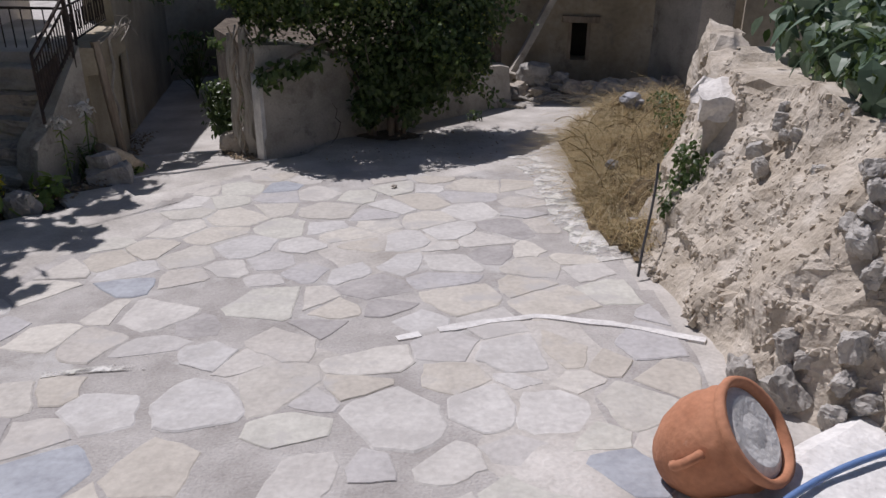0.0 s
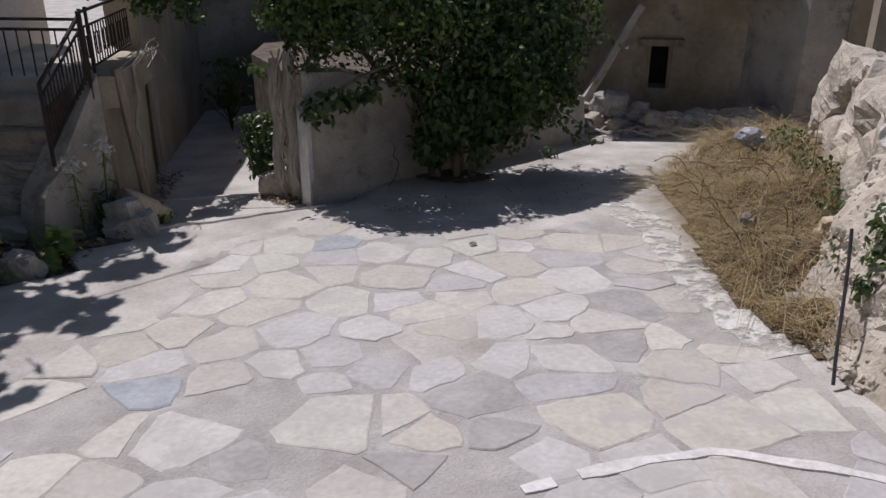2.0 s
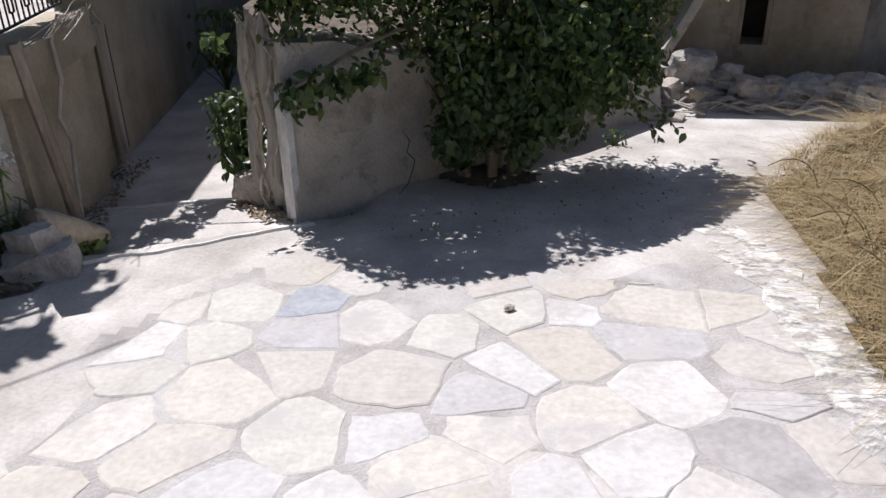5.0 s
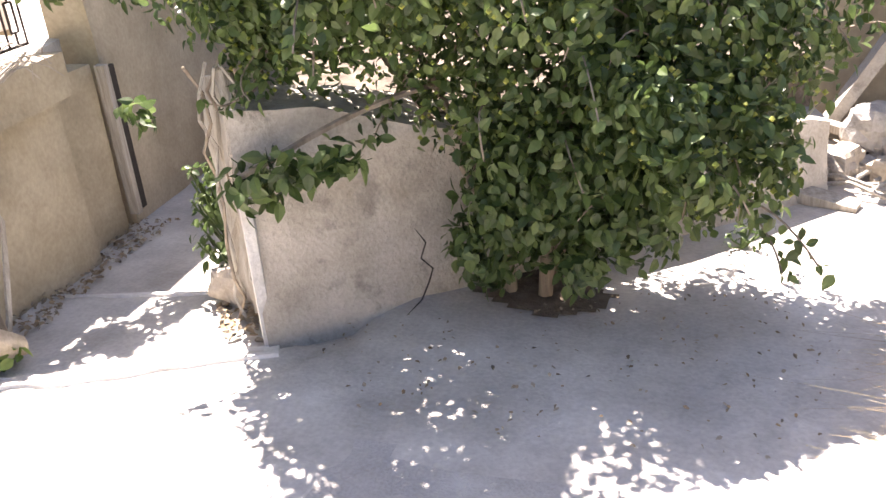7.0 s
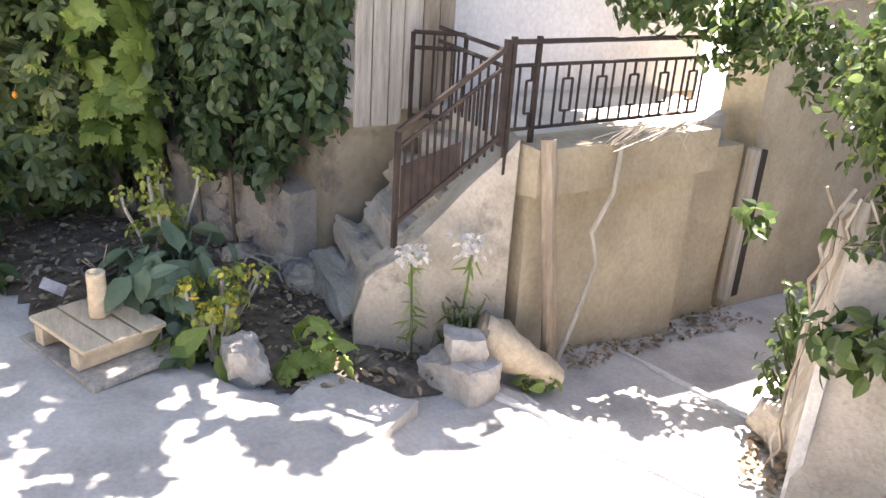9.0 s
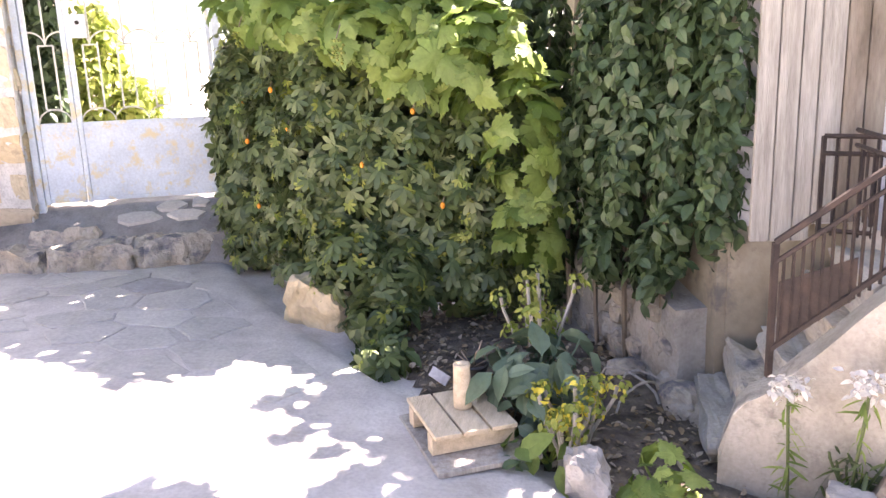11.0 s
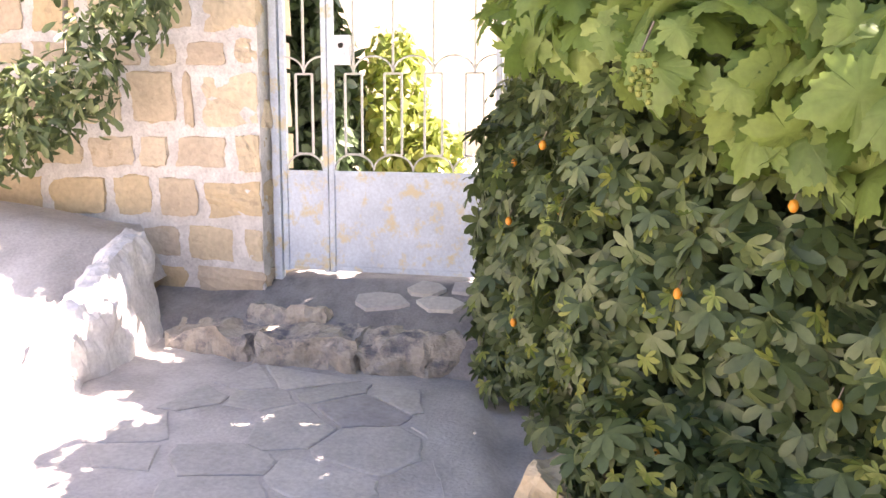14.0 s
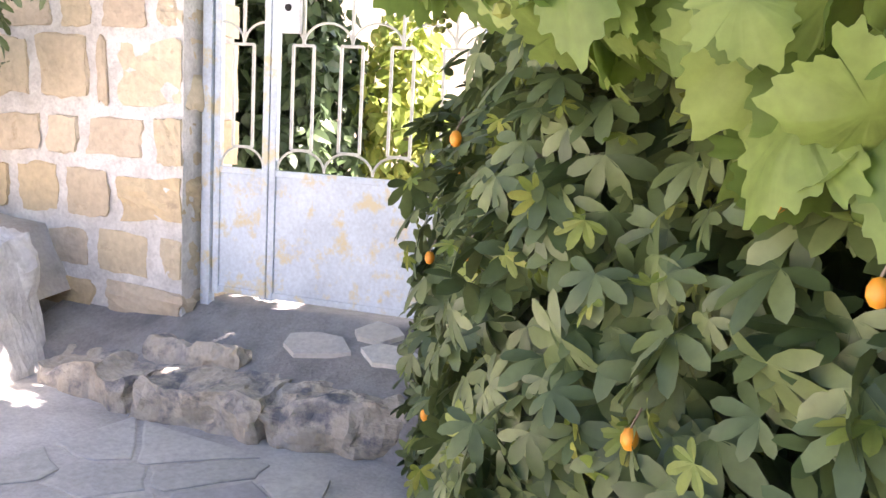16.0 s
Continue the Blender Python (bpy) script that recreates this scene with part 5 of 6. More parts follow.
def build_railing():
    rl = thing("stair_railing", (-2.75, 5.7, 0.2), "rusty wrought-iron railing up the stair and round the landing", "railing")
    A, B = Vector((-2.815, 5.48, 0.17)), Vector((-2.715, 5.87, 0.5))
    up = 0.38
    piece("post", tube([A + Vector((0, 0, -0.1)), A + Vector((0, 0, up))], 0.014, 4), RUST, rl)
    piece("post", tube([B, B + Vector((0, 0, up + 0.03))], 0.016, 4), RUST, rl)
    piece("handrail", tube([A + Vector((0, 0, up)), B + Vector((0, 0, up))], 0.013, 5), RUST, rl)
    piece("rail", tube([A + Vector((0, 0, up - 0.07)), B + Vector((0, 0, up - 0.07))], 0.009, 5), RUST, rl)
    piece("rail", tube([A, B + Vector((0, 0, 0.04))], 0.012, 5), RUST, rl)
    for i in range(1, 14):
        p = A + (B - A) * i / 14
        piece("baluster", tube([p, p + Vector((0, 0, up - 0.07))], 0.006, 4), RUST, rl)
    sheet = [A + (B - A) * 0.04, A + (B - A) * 0.62, A + (B - A) * 0.62 + Vector((0, 0, 0.14)), A + (B - A) * 0.04 + Vector((0, 0, 0.23))]
    off = Vector((-0.02, 0.005, 0))
    V = [tuple(p) for p in sheet] + [tuple(p + off * 0.2) for p in sheet]
    piece("sheet", (V, [[0, 1, 2, 3], [7, 6, 5, 4], [0, 4, 5, 1], [1, 5, 6, 2], [2, 6, 7, 3], [3, 7, 4, 0]]), RUST, rl, "rusted iron sheet behind the bars")
    # along the landing
    C = Vector((-2.9, 7.0, 0.5))
    B0 = Vector((-2.715, 5.875, 0.5))
    for z in (0.4, 0.31, 0.06):
        piece("rail", tube([B0 + Vector((0, 0, z)), C + Vector((0, 0, z))], 0.011 if z > 0.35 else 0.008, 5), RUST, rl)
    for i in range(0, 19):
        p = B0 + (C - B0) * i / 18
        if i % 3 == 2:
            piece("baluster", join(tube([p + Vector((0, 0, 0.31)), p + Vector((0, 0, 0.25))], 0.006, 4), tube([p + Vector((0, 0, 0.12)), p + Vector((0, 0, 0.06))], 0.006, 4),
                  tube([p + Vector((0.004, -0.025, 0.25)), p + Vector((-0.004, 0.025, 0.25))], 0.006, 4), tube([p + Vector((0.004, -0.025, 0.12)), p + Vector((-0.004, 0.025, 0.12))], 0.006, 4),
                  tube([p + Vector((0.004, -0.025, 0.25)), p + Vector((0.004, -0.025, 0.12))], 0.006, 4), tube([p + Vector((-0.004, 0.025, 0.25)), p + Vector((-0.004, 0.025, 0.12))], 0.006, 4)), RUST, rl)
        else:
            piece("baluster", tube([p + Vector((0, 0, 0.31)), p + Vector((0, 0, 0.06))], 0.0055, 4), RUST, rl)
    for u in (0.02, 0.13):
        p = B0 + (C - B0) * u
        piece("post", tube([p + Vector((0, 0, -0.12)), p + Vector((0, 0, 0.42))], 0.013, 4), RUST, rl)
    # far side of the landing, toward the door
    D = Vector((-3.45, 5.92, 0.5))
    for z in (0.36, 0.3):
        piece("rail", tube([B + Vector((0, 0.02, z)), D + Vector((0, 0, z))], 0.01, 5), RUST, rl)
    for i in range(8):
        p = B + (D - B) * (i + 1) / 9
        piece("baluster", tube([p + Vector((0, 0, 0.3)), p + Vector((0, 0, 0.02))], 0.0055, 4), RUST, rl)
    g = thing("iron_gate_leaf", (-3.5, 5.9, 0.5), "small rusty iron gate leaf leaning by the boarded door", "gate")
    for u in range(6):
        x, y = -3.53 + 0.02 * u, 5.82 + 0.045 * u
        piece("bar", tube([(x, y, 0.42), (x, y, 0.83)], 0.006 if 0 < u < 5 else 0.011, 4), RUST, g)
    for z in (0.83, 0.76, 0.44):
        piece("rail", tube([(-3.53, 5.82, z), (-3.43, 6.045, z)], 0.01, 4), RUST, g)
build_railing()

def build_board_door():
    d = thing("boarded_door", (-3.62, 5.7, 0.4), "weathered grey plank door standing against the house", "door")
    rng = random.Random(3)
    y = 5.56
    for i, w in enumerate([0.085, 0.09, 0.075, 0.1, 0.09, 0.09]):
        if y + w > 6.12:
            w = 6.12 - y
        z0 = 0.375 if i < 3 else 0.45
        h = 1.75
        piece("plank", moved(block((0.025, w - 0.006, h), None, 0.003), pose(-3.6 - 0.012 * i + rng.uniform(-0.006, 0.006), y + w / 2, z0 + h / 2, 0, 0, 7)), GREYWOOD if i < 4 else BARK, d)
        y += w
    piece("crossbar", block((0.03, 0.5, 0.08), pose(-3.595, 5.8, 1.5, 0, 0, 7), 0.004), GREYWOOD, d)
build_board_door()

# ---- garden bed ----
BED = [(-2.95, 4.68), (-2.55, 5.0), (-2.45, 5.45), (-2.5, 5.75), (-2.9, 5.55), (-3.0, 5.9), (-3.7, 5.6), (-4.3, 5.1), (-5.2, 4.3), (-4.6, 3.7), (-3.9, 3.95), (-3.4, 4.15)]
tagged(piece("garden_bed", patch(BED, 0.03, 0.05, 0.035, 2), SOIL), "dark garden soil with dead leaves and twigs", "soil", kind="structure")

def litter(poly, count, seed, size=0.03, lift=0.03):
    rng = random.Random(seed)
    xs, ys = [p[0] for p in poly], [p[1] for p in poly]
    spots = []
    while len(spots) < count:
        x, y = rng.uniform(min(xs), max(xs)), rng.uniform(min(ys), max(ys))
        if inside_poly(poly, x, y):
            spots.append((Vector((x, y, gz(x, y) + lift + rng.random() * 0.02)), Vector((0, 0, 1)), size * rng.uniform(0.5, 1.5)))
    return scatter(OVATE, spots, rng, 25)
tagged(piece("leaf_litter", litter(BED, 1600, 7, 0.035, 0.045), LITTER), "dry leaf litter on the garden soil", "leaf litter", kind="stuff")
tagged(piece("leaf_litter", litter([(-2.7, 6.2), (-2.95, 7.0), (-3.1, 7.6), (-2.85, 7.7), (-2.75, 7.0), (-2.55, 6.3)], 420, 9, 0.028, 0.012), LITTER), "dry leaves swept along the alley wall", "leaf litter", kind="stuff")
tagged(piece("leaf_litter", litter([(-1.2, 5.9), (0.5, 6.0), (0.8, 7.2), (-0.2, 7.1), (-1.3, 6.5)], 260, 10, 0.016, 0.004), LITTER), "small fallen leaves under the shrub", "leaf litter", kind="stuff")
tagged(piece("leaf_litter", litter([(-1.6, 6.5), (-1.5, 6.36), (-1.75, 6.45), (-1.95, 6.8), (-1.75, 6.85)], 160, 12, 0.04, 0.01), LITTER), "straw and dead leaves at the alley corner", "leaf litter", kind="stuff")

def stone(size, at, seed, label, mat=ROCK, turn=0.0, category="rock", group="", sub=3):
    return tagged(piece("rock", boulder((size[0] * 1.05, size[1] * 1.05, size[2] * 1.1), pose(*at, 0, 0, turn), seed, 0.24, 0.7, 4 if sub == 2 else 6), mat), label, category, group)

tagged(piece("rock", crag((0.32, 0.22, 0.15), pose(-2.5, 5.66, gz(-2.5, 5.66) + 0.05, 0, -8, 20), 3, 0.022), ROCK), "pale flat rock beside the stair parapet", "rock")
tagged(piece("rock", crag((0.19, 0.14, 0.12), pose(-2.54, 5.69, gz(-2.54, 5.69) + 0.165, 0, -10, -15), 6, 0.018), ROCK), "small pale rock resting on a flat rock", "rock")
stone((0.17, 0.14, 0.16), (-2.76, 4.86, gz(-2.76, 4.86) + 0.07), 9, "grey rock at the edge of the garden bed")
tagged(piece("rock", crag((0.42, 0.29, 0.33), pose(-4.52, 3.33, gz(-4.52, 3.33) + 0.08, 0, 12, 72), 17, 0.035), BLOCK), "large ochre rock under the hedge", "rock")
for i, (x, y, s) in enumerate([(-3.62, 5.32, 0.24), (-3.4, 5.5, 0.26), (-3.22, 5.6, 0.2), (-3.95, 5.08, 0.15)]):
    tagged(piece("rock", boulder((s * 1.2, s * 0.9, s * 0.8), pose(x, y, gz(x, y) + s * 0.25, 0, 0, i * 37), 30 + i, 0.2, 0.85, 6), STEPROCK), "rounded old rock at the back of the garden bed", "rock", "rocks behind the bed")
stone((0.12, 0.08, 0.07), (-2.9, 5.9, gz(-2.9, 5.9) + 0.06), 17, "small stone by the landing wall")
stone((0.22, 0.16, 0.2), (-1.83, 6.78, gz(-1.83, 6.78) + 0.07), 19, "brown rock at the foot of the wooden posts", STEPROCK)

# sawn log lying by the alley
def build_log():
    lg = thing("log", (-2.6, 5.92, gz(-2.6, 5.92)), "pale peeled log lying on the alley edge", "log")
    a, b = Vector((-2.6, 5.78, gz(-2.6, 5.78) + 0.17)), Vector((-2.42, 6.1, gz(-2.42, 6.1) + 0.06))
    pts = [a + (b - a) * k / 8 + noise.noise_vector(Vector((k, 2, 3))) * 0.01 for k in range(9)]
    piece("wood", tube(pts, [0.1, 0.1, 0.094, 0.086, 0.076, 0.07, 0.06, 0.052, 0.034], 12, 0.4, 3), PALEWOOD, lg, smooth=True)
    piece("bark_end", tube([a - (b - a).normalized() * 0.014, a + (b - a) * 0.06], [0.102, 0.104], 12, 0.2, 5), BARK, lg, "dark cut end")
build_log()

def build_pole():
    z = gz(-2.62, 6.14)
    tagged(piece("wooden_pole", tube([(-2.56, 6.13, z - 0.02), (-2.57, 6.1, z + 0.35), (-2.585, 6.06, z + 0.7), (-2.6, 6.02, z + 1.06)], [0.034, 0.033, 0.031, 0.033], 9, 0.25, 4), BARK), "brown wooden pole leaning on the landing wall", "pole")
build_pole()
vine_stem = thing("climbing_vine", (-2.58, 6.16, gz(-2.58, 6.16)), "twisting bare vine stem climbing the landing wall", "vine")
z0 = gz(-2.58, 6.16)
piece("stem", tube([(-2.58, 6.14, z0 - 0.02), (-2.6, 6.22, z0 + 0.12), (-2.63, 6.3, z0 + 0.3), (-2.64, 6.36, z0 + 0.48), (-2.66, 6.33, z0 + 0.62), (-2.64, 6.4, z0 + 0.8), (-2.66, 6.42, z0 + 0.98), (-2.63, 6.48, z0 + 1.1)], [0.016, 0.014, 0.013, 0.012, 0.011, 0.011, 0.01, 0.008], 7, 0.3, 6), GREYWOOD, vine_stem)
rngv = random.Random(17)
for k in range(14):
    piece("tendril", tube(bezier((-2.63, 6.3 + 0.02 * k, 0.5), (-2.6 + rngv.uniform(-0.05, 0.08), 6.35 + 0.03 * k, 0.6), (-2.58 + rngv.uniform(-0.1, 0.1), 6.45 + 0.03 * k, 0.62), (-2.6 + rngv.uniform(-0.1, 0.12), 6.55 + rngv.uniform(-0.3, 0.3), 0.42 + rngv.random() * 0.25), 6), 0.003, 4), WIRE, vine_stem)

# ---- pallet, candle-like wood offcut, pot ----
def build_pallet():
    m = Matrix.Translation((-3.03, 4.36, gz(-3.03, 4.36))) @ pose(0, 0, 0, 0, 0, 27)
    p = thing("pallet", m.translation, "small pale wooden pallet on the concrete", "pallet")
    for i in range(3):
        piece("board", moved(block((0.4, 0.105, 0.018), None, 0.003), m @ Matrix.Translation((0, -0.115 + 0.115 * i, 0.118))), PALEWOOD, p)
    for i in range(2):
        piece("bearer", moved(block((0.06, 0.34, 0.075), None, 0.003), m @ Matrix.Translation((-0.13 + 0.26 * i, 0, 0.07))), PALEWOOD, p)
    piece("base_board", moved(block((0.55, 0.42, 0.022), None, 0.004), m @ Matrix.Translation((0.02, 0.02, 0.018))), GREYWOOD, p)
    top = 0.128
    q = m @ Vector((-0.02, 0.02, top))
    c = thing("wood_cylinder", q, "short turned wooden cylinder standing on the pallet", "cylinder")
    piece("body", moved(lathe([(0.0, 0.0), (0.036, 0.0), (0.039, 0.012), (0.036, 0.1), (0.034, 0.17), (0.036, 0.178), (0.034, 0.186), (0.018, 0.186), (0.016, 0.17), (0.0, 0.168)], 20), Matrix.Translation(q)), PALEWOOD, c, smooth=True)
    q = m @ Vector((-0.17, 0.12, top))
    k = thing("plant_pot", q, "black plastic plant pot with dark soil", "pot")
    piece("pot", moved(lathe([(0.0, 0.0), (0.05, 0.0), (0.065, 0.11), (0.07, 0.11), (0.07, 0.122), (0.062, 0.122), (0.058, 0.1)], 20), Matrix.Translation(q)), BLACKPOT, k, smooth=True)
    piece("soil", moved(lathe([(0.0, 0.096), (0.03, 0.1), (0.058, 0.1)], 16), Matrix.Translation(q)), SOIL, k)
    piece("dry_twigs", join(*[tube([q + Vector((0, 0, 0.1)), q + Vector((0.07 * math.cos(a), 0.07 * math.sin(a), 0.17 + 0.03 * math.sin(3 * a)))], 0.003, 4) for a in (0.4, 1.5, 2.6, 4.0, 5.2)]), BARK, k)
    tagged(piece("scrap_plate", block((0.12, 0.05, 0.008), pose(-3.5, 4.2, gz(-3.5, 4.2) + 0.12, 55, 10, 50), 0.002), PLASTIC), "pale scrap leaning in the hedge foot", "scrap")
build_pallet()

# ---- small plants ----
def big_leaf_plant(at, count, size, mat, seed, label, height=0.28, name="leafy_plant", shape=OVATE, spread=0.16):
    rng = random.Random(seed)
    x, y = at
    z = gz(x, y)
    p = thing(name, (x, y, z), label, "plant")
    spots, stems = [], []
    for i in range(count):
        a = rng.uniform(0, 6.283)
        r = spread * rng.uniform(0.2, 1.0)
        h = height * rng.uniform(0.35, 1.05)
        q = Vector((x + r * math.cos(a), y + r * math.sin(a), z + h))
        spots.append((q, Vector((0.8 * math.cos(a), 0.8 * math.sin(a), 0.9)), size * rng.uniform(0.6, 1.2)))
        if i % 3 == 0:
            stems.append(tube(bezier((x, y, z), (x, y, z + h * 0.5), (q.x, q.y, q.z - 0.05), q, 5), 0.005, 5))
    piece("leaves", scatter(shape, spots, rng, 30), mat, p)
    for s in stems:
        piece("stalk", s, mat, p)
    return p

big_leaf_plant((-3.2, 4.66), 130, 0.14, BLUELEAF, 2, "grey-green broad-leaved plant beside the pallet", 0.4, spread=0.24)
big_leaf_plant((-2.93, 4.72), 26, 0.13, GRAPE, 3, "low broad green plant at the bed edge", 0.16, spread=0.16)
big_leaf_plant((-2.7, 5.12), 26, 0.09, GRAPE, 5, "small green seedling in the garden bed", 0.2, shape=GRAPELEAF, spread=0.12)
big_leaf_plant((-2.45, 6.0), 18, 0.07, GRAPE, 6, "small green weed beside the log", 0.1, spread=0.1)
big_leaf_plant((-2.95, 4.6), 30, 0.07, DARKLEAF, 16, "dark trailing weeds along the slab edge", 0.08, spread=0.22)

def spurge(at, seed, h, label):
    rng = random.Random(seed)
    x, y = at
    z = gz(x, y)
    p = thing("succulent", (x, y, z), label, "plant")
    leaves, flowers, stems = [], [], []
    for i in range(17 if h > 0.5 else 11):
        a = rng.uniform(0, 6.283)
        q = Vector((x + 0.17 * math.cos(a) * rng.random(), y + 0.17 * math.sin(a) * rng.random(), z + h * rng.uniform(0.55, 1.0)))
        stems.append(tube(bezier((x + 0.03 * math.cos(a), y + 0.03 * math.sin(a), z - 0.02), (x, y, z + h * 0.4), (q.x, q.y, q.z - 0.1), q, 6), 0.008, 5, 0.2, i))
        for k in range(22):
            d = Vector((rng.gauss(0, 1), rng.gauss(0, 1), rng.gauss(0.4, 0.7))).normalized()
            (flowers if k > 15 and h < 0.5 else leaves).append((q + d * 0.045, d, 0.035 * rng.uniform(0.6, 1.2)))
    piece("leaves", scatter(OVATE, leaves, rng, 30), LIMELEAF, p)
    if flowers:
        tagged(piece("flower_heads", scatter(OVATE, flowers, rng, 30), YELLOW, p, "small yellow flower heads"), kind="stuff")
    for s in stems:
        piece("stalk", s, GREYWOOD, p)
spurge((-3.45, 4.66), 4, 0.64, "leggy succulent with pale rosettes and bare grey stems")
spurge((-3.06, 4.84), 18, 0.34, "yellow-flowering spurge beside the grey-green plant")
spurge((-2.92, 4.78), 8, 0.3, "yellow-flowering spurge at the bed edge")

def white_flower(at, h, seed, lean):
    rng = random.Random(seed)
    x, y = at
    z = gz(x, y)
    top = Vector((x + lean[0], y + lean[1], z + h))
    p = thing("white_flower", (x, y, z), "tall stem with a cluster of white flowers", "flower", "white flowers by the stair")
    piece("stem", tube(bezier((x, y, z - 0.02), (x, y, z + h * 0.4), (top.x, top.y, top.z - 0.15), top, 7), 0.006, 5), VINE, p)
    lv = []
    for i in range(34):
        u = rng.uniform(0.15, 0.92)
        a = rng.uniform(0, 6.283)
        q = Vector((x, y, z)).lerp(top, u)
        lv.append((q + Vector((math.cos(a), math.sin(a), 0)) * 0.012, Vector((math.cos(a) * 0.6, math.sin(a) * 0.6, 0.8)), 0.085 * rng.uniform(0.6, 1.1)))
    piece("leaves", scatter(NARROW, lv, rng, 25), GRAPE, p)
    pet = [(top + Vector((rng.gauss(0, 0.026), rng.gauss(0, 0.026), rng.gauss(0.0, 0.018))), Vector((rng.gauss(0, 0.6), rng.gauss(0, 0.6), 1)), 0.034 * rng.uniform(0.7, 1.2)) for _ in range(95)]
    piece("petals", scatter(OVATE, pet, rng, 30), PETAL, p, "rounded white petals")
white_flower((-2.74, 5.55), 0.5, 2, (0.0, -0.02))
white_flower((-2.66, 5.72), 0.56, 5, (0.02, 0.03))
big_leaf_plant((-2.68, 5.74), 40, 0.1, VINE, 9, "green lily leaves below the white flowers", 0.3, shape=NARROW, spread=0.1)
big_leaf_plant((-2.72, 5.8), 16, 0.09, VINE, 10, "broad green leaves below the white flowers", 0.24, spread=0.08)

# twigs in the bed
rngt = random.Random(6)
for i, (a, b) in enumerate([((-3.55, 5.2), (-3.75, 4.95)), ((-3.7, 5.3), (-3.72, 5.05)), ((-3.4, 5.0), (-3.6, 5.2))]):
    tagged(piece("twig", tube(bezier((*a, gz(*a) + 0.05), (a[0], a[1], gz(*a) + 0.16), (b[0], b[1], gz(*b) + 0.2), (*b, gz(*b) + 0.1), 6), 0.006, 5, 0.3, i), GREYWOOD), "bent dry twig on the garden soil", "twig", "twigs on the soil")

# concrete slab step beside the pad
tagged(piece("slab_step", moved(block((0.42, 0.32, 0.1), None, 0, 0.02, 6, 9), pose(-2.4, 5.15, gz(-2.4, 5.15) + 0.0, 0, 0, 38)), CONCRETE), "broken concrete slab step by the garden bed", "slab", kind="structure")

# ---- weathered posts and growth at the alley corner ----
def build_posts():
    for i, (x, y, h, r) in enumerate([(-1.79, 6.74, 1.06, 0.036), (-1.66, 6.66, 1.1, 0.045), (-1.56, 6.63, 0.98, 0.028)]):
        z = gz(x, y)
        pts = [(x + 0.012 * math.sin(k * 1.7 + i), y + 0.01 * math.cos(k * 1.3), z - 0.03 + h * k / 9) for k in range(10)]
        tagged(piece("wooden_post", tube(pts, [r * (1.15 - 0.03 * k) for k in range(10)], 9, 0.5, i + 2), GREYWOOD), "split weathered grey post overgrown with vine", "post", "posts at the alley corner")
    rng = random.Random(9)
    v = thing("dead_vine", (-1.62, 6.62, gz(-1.62, 6.62)), "tangle of dry vine stems around the posts", "vine")
    for k in range(6):
        a = rng.uniform(-0.1, 0.12)
        b = rng.uniform(-0.08, 0.08)
        pts = [(-1.63 + a + 0.03 * math.sin(j * 1.9 + k), 6.6 + b + 0.03 * math.cos(j * 2.3 + k), gz(-1.6, 6.6) + 1.1 * j / 10) for j in range(11)]
        piece("stem", tube(pts, 0.007, 5, 0.3, k), BARK if k % 2 else GREYWOOD, v)
build_posts()
big_leaf_plant((-1.98, 7.0), 380, 0.05, LEAF, 12, "bushy green weed beside the posts", 0.6, name="weed_bush", spread=0.2)
big_leaf_plant((-1.9, 6.85), 60, 0.06, LEAF, 22, "low green weed beside the posts", 0.35, name="weed_bush", spread=0.15)
big_leaf_plant((-3.0, 9.6), 80, 0.09, LEAF, 13, "green shrub at the far end of the alley", 0.8, name="weed_bush", spread=0.3)
big_leaf_plant((0.28, 7.55), 26, 0.04, LEAF, 14, "tuft of weed at the edge of the path", 0.09, name="weed_tuft", spread=0.1)

# ---- debris and dry-stone base at the ruin ----
rngd = random.Random(15)
for i in range(34):
    u = rngd.random()
    x = 0.75 + 1.9 * u + rngd.gauss(0, 0.05)
    y = 9.0 - 0.3 * u - rngd.random() * 0.35
    s = rngd.uniform(0.12, 0.3)
    stone((s, s * 0.8, s * 0.75), (x, y, gz(x, y) + s * 0.28 + (0.15 if i % 3 == 0 and y > 8.8 else 0)), 60 + i, "rough grey rubble stone below the ruin", STEPROCK if i % 3 else ROCK, turn=i * 53, group="rubble below the ruin", sub=2)
for i in range(26):
    x, y = 0.25 + rngd.random() * 1.5, 8.15 + rngd.random() * 0.5
    L = rngd.uniform(0.25, 0.6)
    a = rngd.uniform(-0.6, 0.8)
    tagged(piece("branch", tube([(x, y, gz(x, y) + 0.03), (x + L * 0.5 * math.cos(a), y + L * 0.5 * math.sin(a), gz(x, y) + 0.09), (x + L * math.cos(a), y + L * math.sin(a), gz(x, y) + 0.04)], 0.012, 5, 0.3, i), GREYWOOD), "dry cut branch in the debris pile", "branch", "branches in the debris")
tagged(piece("timber", block((0.7, 0.12, 0.06), pose(0.5, 8.28, gz(0.5, 8.28) + 0.05, 4, 6, -20), 0.006), GREYWOOD), "old timber lying across the debris", "timber")
tagged(piece("timber", block((1.1, 0.08, 0.05), pose(1.1, 8.75, gz(1.1, 8.75) + 0.16, 2, 8, -24), 0.006), GREYWOOD), "pale plank lying on the rubble", "timber")

